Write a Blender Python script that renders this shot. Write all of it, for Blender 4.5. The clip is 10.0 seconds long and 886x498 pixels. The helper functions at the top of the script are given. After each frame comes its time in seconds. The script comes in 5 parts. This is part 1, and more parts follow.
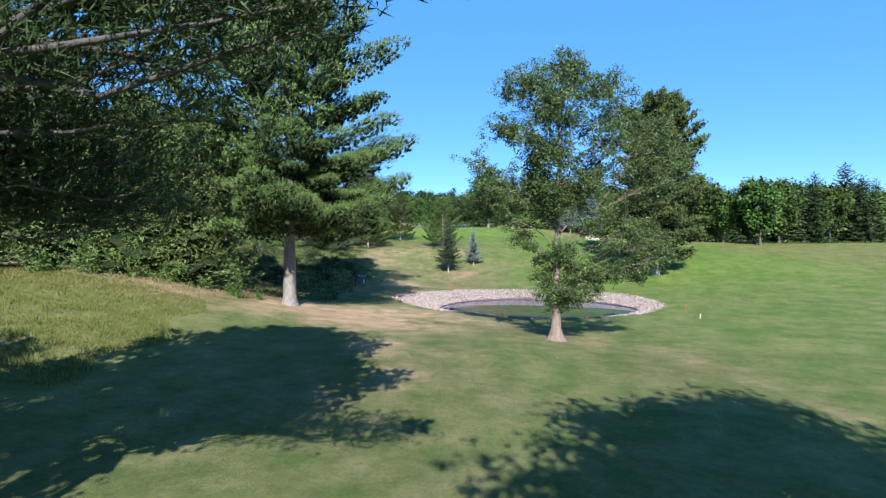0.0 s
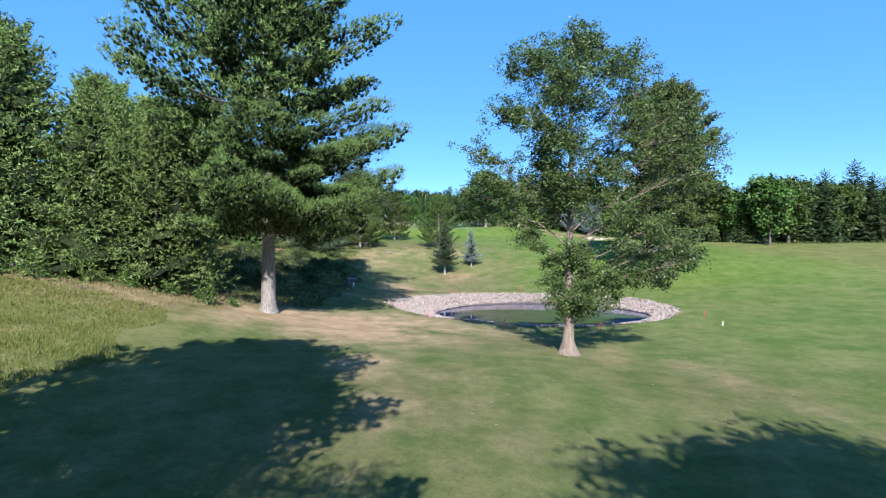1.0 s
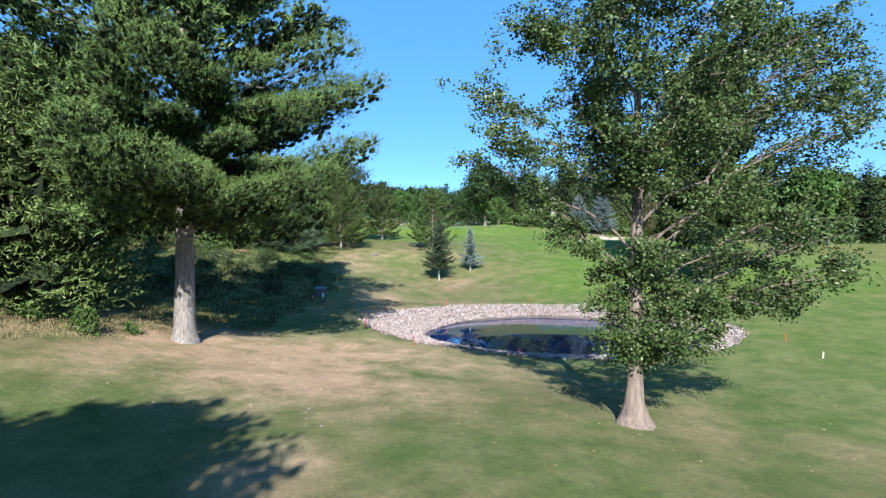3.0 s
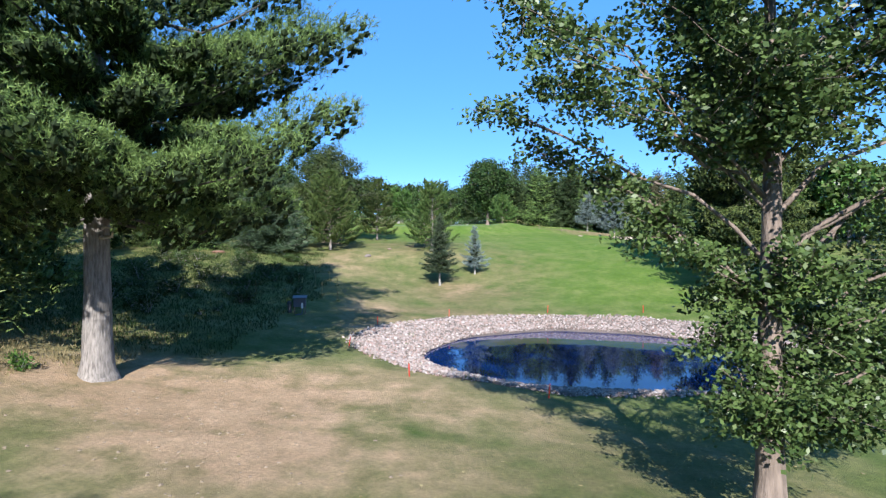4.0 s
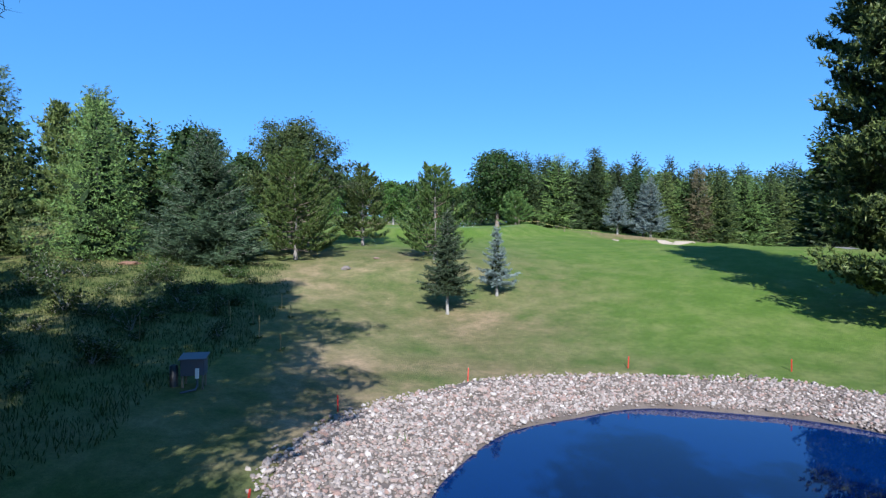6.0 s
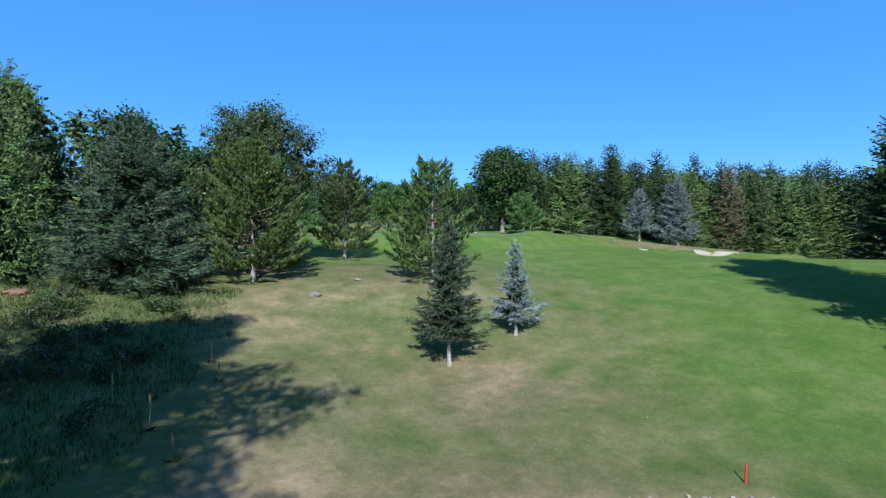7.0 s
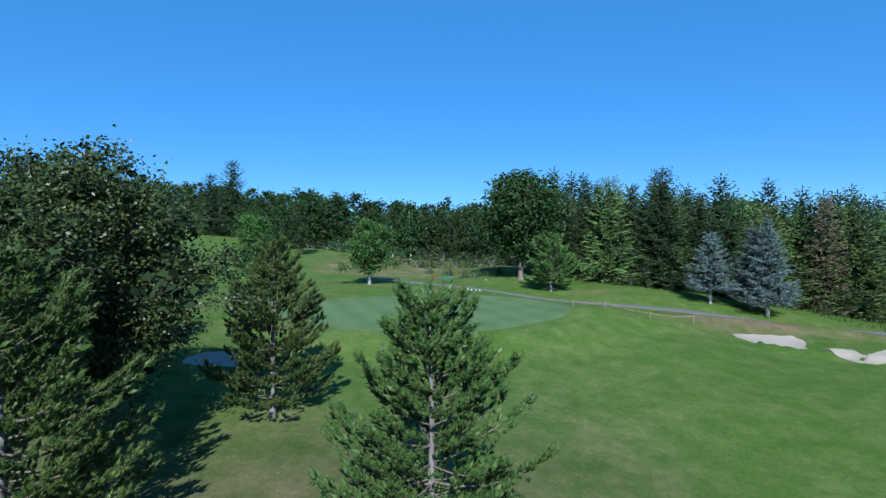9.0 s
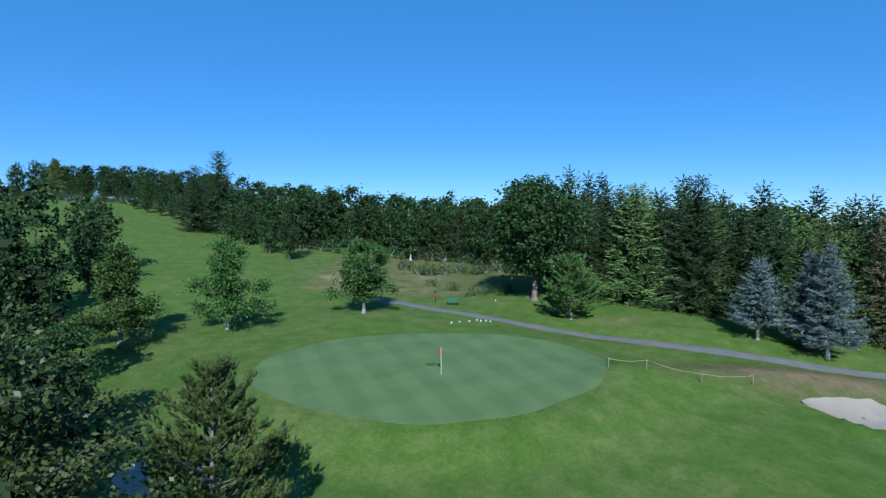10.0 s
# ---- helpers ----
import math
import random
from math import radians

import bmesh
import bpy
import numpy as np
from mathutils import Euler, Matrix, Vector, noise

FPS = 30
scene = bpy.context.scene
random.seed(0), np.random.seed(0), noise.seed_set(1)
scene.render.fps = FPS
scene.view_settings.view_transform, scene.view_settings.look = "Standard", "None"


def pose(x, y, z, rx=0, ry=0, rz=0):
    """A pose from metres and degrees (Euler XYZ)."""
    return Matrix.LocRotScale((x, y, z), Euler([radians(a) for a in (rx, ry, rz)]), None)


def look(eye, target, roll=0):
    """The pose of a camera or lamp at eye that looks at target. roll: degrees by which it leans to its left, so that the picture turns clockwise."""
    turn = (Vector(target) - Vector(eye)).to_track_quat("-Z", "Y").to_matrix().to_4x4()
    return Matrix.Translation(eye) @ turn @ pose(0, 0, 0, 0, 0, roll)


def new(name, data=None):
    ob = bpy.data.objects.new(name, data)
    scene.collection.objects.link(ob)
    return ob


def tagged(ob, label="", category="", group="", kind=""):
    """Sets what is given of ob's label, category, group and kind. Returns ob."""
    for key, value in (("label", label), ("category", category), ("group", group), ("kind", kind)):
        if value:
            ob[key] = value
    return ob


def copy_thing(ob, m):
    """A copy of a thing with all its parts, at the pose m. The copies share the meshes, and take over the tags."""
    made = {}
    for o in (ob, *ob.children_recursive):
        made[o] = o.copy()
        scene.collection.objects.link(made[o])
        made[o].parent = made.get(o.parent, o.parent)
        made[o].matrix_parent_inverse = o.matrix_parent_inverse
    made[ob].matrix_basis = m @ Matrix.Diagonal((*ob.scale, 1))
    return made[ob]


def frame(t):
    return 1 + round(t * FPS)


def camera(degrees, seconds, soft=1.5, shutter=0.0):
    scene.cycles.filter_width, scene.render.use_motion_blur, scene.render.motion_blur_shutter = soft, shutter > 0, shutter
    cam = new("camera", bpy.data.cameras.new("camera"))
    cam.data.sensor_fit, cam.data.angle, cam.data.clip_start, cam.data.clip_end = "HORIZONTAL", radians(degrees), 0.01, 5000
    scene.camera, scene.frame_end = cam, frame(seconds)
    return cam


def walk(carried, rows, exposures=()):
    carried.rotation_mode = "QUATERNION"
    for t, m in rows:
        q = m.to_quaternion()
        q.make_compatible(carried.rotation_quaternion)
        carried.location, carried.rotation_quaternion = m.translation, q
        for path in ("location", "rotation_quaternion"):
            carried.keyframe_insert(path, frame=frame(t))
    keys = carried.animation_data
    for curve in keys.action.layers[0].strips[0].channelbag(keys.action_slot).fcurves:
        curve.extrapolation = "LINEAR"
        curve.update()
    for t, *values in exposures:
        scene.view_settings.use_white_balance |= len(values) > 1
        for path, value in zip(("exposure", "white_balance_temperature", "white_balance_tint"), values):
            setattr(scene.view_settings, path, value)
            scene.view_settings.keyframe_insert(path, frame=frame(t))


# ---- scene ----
cam = camera(79.7, 10.0, 1.35)
METRES, EYE, TILT, LEAN, TURN = 90.0, 6.0, -0.3, 0.0, 0.9
ROWS = [
    (0.0, 0.0, 0.0, 0.0, 0.0, -0.02, -0.1),
    (0.5, -0.0005, 0.0253, 0.0002, -0.29, 0.0, -0.08),
    (1.0, 0.0, 0.0516, 0.0004, -0.43, 0.01, -0.05),
    (1.5, 0.002, 0.0813, 0.0006, -0.48, 0.02, -0.04),
    (2.0, 0.0038, 0.1128, 0.0012, -0.56, 0.03, -0.04),
    (2.5, 0.005, 0.1498, 0.0013, -0.67, 0.05, -0.05),
    (4.0, 0.0035, 0.2762, 0.0034, -0.88, -0.02, -0.06),
    (4.5, 0.0016, 0.322, 0.0046, -0.95, 0.0, -0.09),
    (5.0, -0.0007, 0.3684, 0.0063, -1.01, 0.02, -0.19),
    (6.5, -0.0017, 0.5465, 0.0158, -1.1, 0.37, -0.11),
    (7.0, -0.0004, 0.6084, 0.0255, -1.13, 0.41, -0.07),
    (7.5, 0.001, 0.6737, 0.0412, -1.2, 0.43, -0.14),
    (8.0, 0.0015, 0.7367, 0.0617, -1.25, 0.39, -0.18),
    (8.5, 0.0005, 0.8027, 0.0879, -1.32, 0.46, -0.12),
    (9.0, -0.0009, 0.8622, 0.1164, -1.37, 0.28, -0.08),
    (9.5, -0.0031, 0.9179, 0.1476, -1.42, -0.6, -0.13),
    (10.0, -0.0047, 0.9643, 0.1787, -1.37, -2.43, -0.01),
]
walk(cam, [(t, pose(0, 0, EYE, TILT, LEAN, TURN) @ pose(METRES * x, METRES * y, METRES * z, 90 + pitch, roll, yaw)) for t, x, y, z, yaw, pitch, roll in ROWS],
     [(0.0, 1.38, 6000, 13), (2.5, 1.47, 6000, 13), (4.5, 1.42, 5950, 14), (6.5, 1.06, 5620, 10), (8.5, 0.80, 5300, 6), (10.0, 0.53, 5200, 5)])


# ---- world, sun ----
SUN_EL, SUN_AZ = 36.0, 178.5          # degrees; the sun stands behind the first camera
world = bpy.data.worlds.new("world")
scene.world = world
world.use_nodes = True
wn = world.node_tree
sky = wn.nodes.new("ShaderNodeTexSky")
sky.sky_type, sky.sun_disc = 'NISHITA', False
sky.sun_elevation, sky.sun_rotation = radians(SUN_EL), radians(SUN_AZ)
sky.air_density, sky.dust_density, sky.ozone_density, sky.altitude = 0.66, 0.05, 2.4, 300.0
deep = wn.nodes.new("ShaderNodeHueSaturation")
deep.inputs["Saturation"].default_value = 1.2
wn.links.new(sky.outputs[0], deep.inputs["Color"])
even = wn.nodes.new("ShaderNodeMix")
even.data_type = 'RGBA'
even.inputs[0].default_value, even.inputs[7].default_value = 0.5, (0.66, 2.22, 4.7, 1)
wn.links.new(deep.outputs[0], even.inputs[6])
wn.links.new(even.outputs[2], wn.nodes["Background"].inputs[0])
wn.nodes["Background"].inputs[1].default_value = 0.100
sun_data = bpy.data.lights.new("sun", 'SUN')
sun_data.energy, sun_data.angle, sun_data.color = 5.0, radians(0.53), (1.0, 0.94, 0.84)
sun = new("sun", sun_data)
sun_to = Vector((math.sin(radians(SUN_AZ)) * math.cos(radians(SUN_EL)), math.cos(radians(SUN_AZ)) * math.cos(radians(SUN_EL)), math.sin(radians(SUN_EL))))
sun.matrix_world = look((0, -60, 80), Vector((0, -60, 80)) - sun_to)

rng = np.random.default_rng(7)


# ---- materials ----
def nodes_of(name):
    m = bpy.data.materials.new(name)
    m.use_nodes = True
    nt = m.node_tree
    return m, nt, nt.nodes["Principled BSDF"]


def node(nt, kind, **vals):
    n = nt.nodes.new(kind)
    for k, v in vals.items():
        if k in n.inputs:
            n.inputs[k].default_value = v
    return n


def ramp(nt, fac, stops):
    r = nt.nodes.new("ShaderNodeValToRGB")
    els = r.color_ramp.elements
    while len(els) < len(stops):
        els.new(0.5)
    for e, (p, c) in zip(els, stops):
        e.position, e.color = p, (*c, 1)
    nt.links.new(fac, r.inputs[0])
    return r.outputs[0]


def mix(nt, fac, a, b, blend='MIX'):
    m = nt.nodes.new("ShaderNodeMix")
    m.data_type, m.blend_type = 'RGBA', blend
    for sock, v in ((m.inputs[0], fac), (m.inputs[6], a), (m.inputs[7], b)):
        if isinstance(v, (int, float)):
            sock.default_value = v
        elif isinstance(v, tuple):
            sock.default_value = (*v, 1)
        else:
            nt.links.new(v, sock)
    return m.outputs[2]


def calc(nt, op, a, b=0.0, clamp=False):
    m = nt.nodes.new("ShaderNodeMath")
    m.operation, m.use_clamp = op, clamp
    for sock, v in ((m.inputs[0], a), (m.inputs[1], b)):
        if isinstance(v, (int, float)):
            sock.default_value = v
        else:
            nt.links.new(v, sock)
    return m.outputs[0]


def noise_of(nt, scale, detail=4.0, rough=0.55, stretch=None, where="Object"):
    tc = nt.nodes.new("ShaderNodeTexCoord")
    out = tc.outputs[where]
    if stretch:
        mp = nt.nodes.new("ShaderNodeMapping")
        mp.inputs["Scale"].default_value = stretch
        nt.links.new(out, mp.inputs[0])
        out = mp.outputs[0]
    n = node(nt, "ShaderNodeTexNoise", Scale=scale, Detail=detail, Roughness=rough)
    nt.links.new(out, n.inputs["Vector"])
    return n.outputs[0]


def bump(nt, bsdf, height, strength, distance):
    b = node(nt, "ShaderNodeBump", Strength=strength, Distance=distance)
    nt.links.new(height, b.inputs["Height"])
    nt.links.new(b.outputs[0], bsdf.inputs["Normal"])


def foliage(name, dark, light, translucent=0.3, rough=0.55, warm=None):
    """Leaves or needles: each blade takes its own tone, lit through from behind."""
    m, nt, b = nodes_of(name)
    geo = nt.nodes.new("ShaderNodeNewGeometry")
    col = ramp(nt, geo.outputs["Random Per Island"], [(0.0, dark), (0.75, light), (1.0, warm or light)])
    big = noise_of(nt, 0.45, 2.0)
    col = mix(nt, calc(nt, 'MULTIPLY', calc(nt, 'SUBTRACT', big, 0.35, True), 1.5, True), col, mix(nt, 0.55, col, light))
    info = nt.nodes.new("ShaderNodeObjectInfo")
    val = nt.nodes.new("ShaderNodeHueSaturation")
    nt.links.new(calc(nt, 'ADD', calc(nt, 'MULTIPLY', info.outputs["Random"], 0.035), 0.483), val.inputs["Hue"])
    nt.links.new(calc(nt, 'ADD', calc(nt, 'MULTIPLY', info.outputs["Random"], 0.5), 0.75), val.inputs["Value"])
    nt.links.new(col, val.inputs["Color"])
    nt.links.new(val.outputs[0], b.inputs["Base Color"])
    b.inputs["Roughness"].default_value = rough
    b.inputs["Specular IOR Level"].default_value = 0.22
    t = nt.nodes.new("ShaderNodeBsdfTranslucent")
    nt.links.new(val.outputs[0], t.inputs[0])
    ms = nt.nodes.new("ShaderNodeMixShader")
    ms.inputs[0].default_value = translucent
    nt.links.new(b.outputs[0], ms.inputs[1])
    nt.links.new(t.outputs[0], ms.inputs[2])
    nt.links.new(ms.outputs[0], nt.nodes["Material Output"].inputs[0])
    return m


def bark(name, dark, light, scale=9.0):
    m, nt, b = nodes_of(name)
    n1 = noise_of(nt, scale, 5.0, 0.65, (1, 1, 0.16))
    n2 = noise_of(nt, 1.3, 3.0)
    col = ramp(nt, n1, [(0.3, dark), (0.62, light)])
    col = mix(nt, calc(nt, 'MULTIPLY', n2, 0.45), col, tuple(0.6 * c for c in light))
    nt.links.new(col, b.inputs["Base Color"])
    b.inputs["Roughness"].default_value = 0.9
    bump(nt, b, n1, 1.0, 0.06)
    return m


def plain(name, col, rough=0.6, metal=0.0, vary=0.25, scale=8.0):
    m, nt, b = nodes_of(name)
    n = noise_of(nt, scale, 4.0)
    c = mix(nt, calc(nt, 'MULTIPLY', n, 1.0), tuple(x * (1 - vary) for x in col), tuple(min(1, x * (1 + vary)) for x in col))
    nt.links.new(c, b.inputs["Base Color"])
    b.inputs["Roughness"].default_value, b.inputs["Metallic"].default_value = rough, metal
    bump(nt, b, n, 0.15, 0.01)
    return m


def lawn_material():
    """Mown grass, drier or lusher by the attributes dry, lush and rough of the ground."""
    m, nt, b = nodes_of("lawn")
    att = {}
    for k in ("dry", "lush", "rough", "brown"):
        a = nt.nodes.new("ShaderNodeAttribute")
        a.attribute_name = k
        att[k] = a.outputs["Fac"]
    fine = noise_of(nt, 9.0, 6.0, 0.75)
    mid = noise_of(nt, 0.55, 6.0, 0.6)
    big = noise_of(nt, 0.13, 4.0, 0.6)
    streak = noise_of(nt, 0.5, 5.0, 0.6, (0.64, 0.4, 0.8))
    base = ramp(nt, mid, [(0.25, (0.0512, 0.08, 0.0192)), (0.5, (0.072, 0.1024, 0.0288)), (0.75, (0.1024, 0.1232, 0.0432))])
    lush = ramp(nt, mid, [(0.25, (0.052, 0.098, 0.012)), (0.75, (0.082, 0.132, 0.022))])
    dry = ramp(nt, mid, [(0.25, (0.2, 0.1424, 0.0864)), (0.75, (0.352, 0.2544, 0.168))])
    rough = ramp(nt, mid, [(0.25, (0.056, 0.08, 0.016)), (0.75, (0.132, 0.1376, 0.0464))])
    col = mix(nt, att["lush"], base, lush)
    col = mix(nt, att["rough"], col, rough)
    spread = calc(nt, 'ADD', calc(nt, 'MULTIPLY', calc(nt, 'SUBTRACT', mid, 0.5), 2.0), calc(nt, 'MULTIPLY', calc(nt, 'SUBTRACT', big, 0.5), 2.2))
    spread = calc(nt, 'ADD', spread, calc(nt, 'MULTIPLY', calc(nt, 'SUBTRACT', streak, 0.5), 0.5))
    thatch = ramp(nt, mid, [(0.25, (0.0528, 0.0528, 0.0216)), (0.75, (0.1072, 0.0864, 0.0424))])
    patchy = calc(nt, 'MULTIPLY', att["brown"], calc(nt, 'ADD', calc(nt, 'MULTIPLY', spread, 1.3), 0.95), True)
    col = mix(nt, patchy, col, thatch)
    amount = calc(nt, 'MULTIPLY', calc(nt, 'ADD', att["dry"], calc(nt, 'MULTIPLY', spread, calc(nt, 'ADD', calc(nt, 'MULTIPLY', att["dry"], 0.9), 0.12))), 1.0, True)
    col = mix(nt, amount, col, dry)
    grain = ramp(nt, fine, [(0.2, (0.5, 0.52, 0.5)), (0.5, (1.0, 1.0, 1.0)), (0.8, (1.5, 1.46, 1.35))])
    col = mix(nt, 0.8, col, grain, 'MULTIPLY')
    clump = ramp(nt, noise_of(nt, 2.6, 4.0, 0.7), [(0.3, (0.76, 0.80, 0.76)), (0.7, (1.22, 1.17, 1.14))])
    col = mix(nt, 0.8, col, clump, 'MULTIPLY')
    nt.links.new(col, b.inputs["Base Color"])
    b.inputs["Roughness"].default_value = 0.95
    b.inputs["Specular IOR Level"].default_value = 0.15
    blades = noise_of(nt, 28.0, 5.0, 0.8)
    bump(nt, b, calc(nt, 'ADD', calc(nt, 'MULTIPLY', fine, 0.7), blades), 0.75, 0.06)
    return m


def green_material():
    """The putting green: fine turf with crossing mowing bands."""
    m, nt, b = nodes_of("fine_turf")
    tc = nt.nodes.new("ShaderNodeTexCoord")
    sep = nt.nodes.new("ShaderNodeSeparateXYZ")
    nt.links.new(tc.outputs["Object"], sep.inputs[0])

    def band(ax, ay, wide):
        s = calc(nt, 'ADD', calc(nt, 'MULTIPLY', sep.outputs[0], ax / wide * math.pi), calc(nt, 'MULTIPLY', sep.outputs[1], ay / wide * math.pi))
        return calc(nt, 'MULTIPLY', calc(nt, 'ADD', calc(nt, 'MULTIPLY', calc(nt, 'SINE', s), 1.6), 0.5), 1.0, True)
    n1 = noise_of(nt, 0.5, 5.0)
    n2 = noise_of(nt, 16.0, 5.0, 0.75)
    f = calc(nt, 'ADD', calc(nt, 'MULTIPLY', band(0.744, 0.296, 1.2), 0.15), calc(nt, 'MULTIPLY', band(-0.55, 0.83, 2.4), 0.10))
    f = calc(nt, 'ADD', f, calc(nt, 'MULTIPLY', n1, 0.55), True)
    col = ramp(nt, f, [(0.2, (0.0736, 0.12, 0.0416)), (0.9, (0.128, 0.1744, 0.0704))])
    col = mix(nt, 0.6, col, ramp(nt, n2, [(0.25, (0.78, 0.78, 0.78)), (0.75, (1.2, 1.2, 1.2))]), 'MULTIPLY')
    nt.links.new(col, b.inputs["Base Color"])
    b.inputs["Roughness"].default_value = 0.9
    b.inputs["Specular IOR Level"].default_value = 0.2
    bump(nt, b, n2, 0.4, 0.02)
    return m


def stone_material():
    m, nt, b = nodes_of("field_stone")
    info = nt.nodes.new("ShaderNodeObjectInfo")
    geo = nt.nodes.new("ShaderNodeNewGeometry")
    r = calc(nt, 'FRACT', calc(nt, 'ADD', info.outputs["Random"], geo.outputs["Random Per Island"]))
    col = ramp(nt, r, [(0.0, (0.096, 0.0816, 0.072)), (0.22, (0.208, 0.1776, 0.16)), (0.45, (0.288, 0.252, 0.232)), (0.62, (0.224, 0.144, 0.12)), (0.8, (0.248, 0.2096, 0.192)), (1.0, (0.4, 0.368, 0.344))])
    n = noise_of(nt, 7.0, 5.0, 0.7, None, "Object")
    col = mix(nt, 0.7, col, ramp(nt, n, [(0.25, (0.6, 0.6, 0.6)), (0.7, (1.15, 1.12, 1.1))]), 'MULTIPLY')
    nt.links.new(col, b.inputs["Base Color"])
    b.inputs["Roughness"].default_value = 0.85
    bump(nt, b, n, 0.5, 0.03)
    return m


def water_material():
    m, nt, b = nodes_of("pond_water")
    n1 = noise_of(nt, 1.1, 3.0, 0.5, (1.0, 0.6, 1.0))
    n2 = noise_of(nt, 0.35, 3.0)
    col = mix(nt, n2, (0.0012, 0.011, 0.060), (0.0016, 0.014, 0.072))
    nt.links.new(col, b.inputs["Base Color"])
    b.inputs["Roughness"].default_value = 0.025
    b.inputs["IOR"].default_value = 1.33
    b.inputs["Specular Tint"].default_value = (0.55, 0.76, 1.0, 1)
    bump(nt, b, n1, 0.05, 0.03)
    return m


def ground_stuff(name, dark, light, scale=14.0, rel=0.03):
    m, nt, b = nodes_of(name)
    n1, n2 = noise_of(nt, scale, 6.0, 0.7), noise_of(nt, 0.6, 4.0)
    col = ramp(nt, calc(nt, 'ADD', calc(nt, 'MULTIPLY', n1, 0.55), calc(nt, 'MULTIPLY', n2, 0.45)), [(0.3, dark), (0.7, light)])
    nt.links.new(col, b.inputs["Base Color"])
    b.inputs["Roughness"].default_value = 0.92
    bump(nt, b, n1, 0.6, rel)
    return m


LAWN, TURF, STONE, WATER = lawn_material(), green_material(), stone_material(), water_material()
SAND = ground_stuff("bunker_sand", (0.245, 0.200, 0.152), (0.325, 0.278, 0.220), 10.0, 0.04)
ASPHALT = ground_stuff("old_asphalt", (0.085, 0.083, 0.082), (0.150, 0.146, 0.142), 40.0, 0.01)
MUD = ground_stuff("gravel_bed", (0.048, 0.0376, 0.0304), (0.136, 0.108, 0.092), 9.0, 0.05)
SOIL = ground_stuff("red_soil", (0.096, 0.0496, 0.0336), (0.208, 0.112, 0.072), 8.0, 0.05)
PINE = foliage("white_pine_needles", (0.018, 0.037, 0.011), (0.124, 0.182, 0.048), 0.05, 0.55, (0.160, 0.205, 0.060))
# inner foliage near-black, so that gaps in the crowns read as shade
SHADELEAF = foliage("shade_black_leaves", (0.008, 0.016, 0.0056), (0.0208, 0.0352, 0.0104), 0.05, 0.9)
REDPINE = foliage("red_pine_needles", (0.0272, 0.0528, 0.0144), (0.0736, 0.12, 0.0288), 0.15, 0.5, (0.108, 0.132, 0.036))
SPRUCE = foliage("spruce_needles", (0.0224, 0.0432, 0.0224), (0.0672, 0.0992, 0.0528), 0.12)
BLUE = foliage("blue_spruce_needles", (0.0528, 0.0864, 0.08), (0.156, 0.196, 0.1856), 0.10)
DARKFIR = foliage("forest_conifer_needles", (0.0144, 0.032, 0.0112), (0.0432, 0.0704, 0.024), 0.14)
OAKLEAF = foliage("oak_leaves", (0.0272, 0.0528, 0.0144), (0.08, 0.1216, 0.0352), 0.24, 0.40, (0.108, 0.14, 0.056))
MAPLELEAF = foliage("maple_leaves", (0.036, 0.076, 0.016), (0.088, 0.146, 0.030), 0.35, 0.5)
WOODLEAF = foliage("woodland_leaves", (0.016, 0.0392, 0.0096), (0.0448, 0.0848, 0.02), 0.26, 0.55)
DEADNEEDLE = foliage("dead_needles", (0.104, 0.092, 0.048), (0.192, 0.172, 0.096), 0.15)
HERB = foliage("meadow_herbs", (0.0304, 0.0544, 0.012), (0.0848, 0.1192, 0.0304), 0.35)
# meadow_herbs taken darker: the pine's shade is put into this colour
SHADEHERB = foliage("shade_toned_herbs", (0.016, 0.0336, 0.008), (0.0496, 0.0752, 0.0192), 0.25)
STRAW = foliage("tall_dry_grass", (0.104, 0.1, 0.036), (0.272, 0.228, 0.112), 0.3)
TALLGREEN = foliage("tall_green_grass", (0.0656, 0.0896, 0.0144), (0.132, 0.1456, 0.0304), 0.35)
PINEBARK = bark("pine_bark", (0.044, 0.0368, 0.032), (0.272, 0.248, 0.224), 13.0)
OAKBARK = bark("oak_bark", (0.068, 0.0512, 0.04), (0.2, 0.156, 0.124), 7.0)
GREYBARK = bark("grey_bark", (0.104, 0.096, 0.088), (0.32, 0.304, 0.28))
DARKBARK = bark("dark_bark", (0.036, 0.032, 0.028), (0.096, 0.088, 0.08))
DEADWOOD = bark("bleached_wood", (0.24, 0.216, 0.184), (0.44, 0.408, 0.368), 12.0)
BIRCH = bark("birch_bark", (0.28, 0.264, 0.24), (0.56, 0.544, 0.512), 3.0)
REDPAINT = plain("red_paint", (0.36, 0.024, 0.0144), 0.5)
WHITEPAINT = plain("white_paint", (0.72, 0.71, 0.69), 0.45, 0.0, 0.08)
GREENPAINT = plain("green_paint", (0.024, 0.128, 0.068), 0.45)
BLACKPAINT = plain("black_paint", (0.02, 0.02, 0.0224), 0.5)
WEATHERED = plain("weathered_wood", (0.176, 0.136, 0.096), 0.85, 0.0, 0.35)
ROPE = plain("yellow_rope", (0.496, 0.4, 0.176), 0.8)
# grey-blue steel paint, darkened to carry the shade round the cabinet
PANEL = plain("shaded_steel_paint", (0.06, 0.072, 0.104), 0.45, 0.0, 0.15)


# ---- mesh helpers ----
def unit(v):
    return v / (np.linalg.norm(v, axis=-1, keepdims=True) + 1e-9)


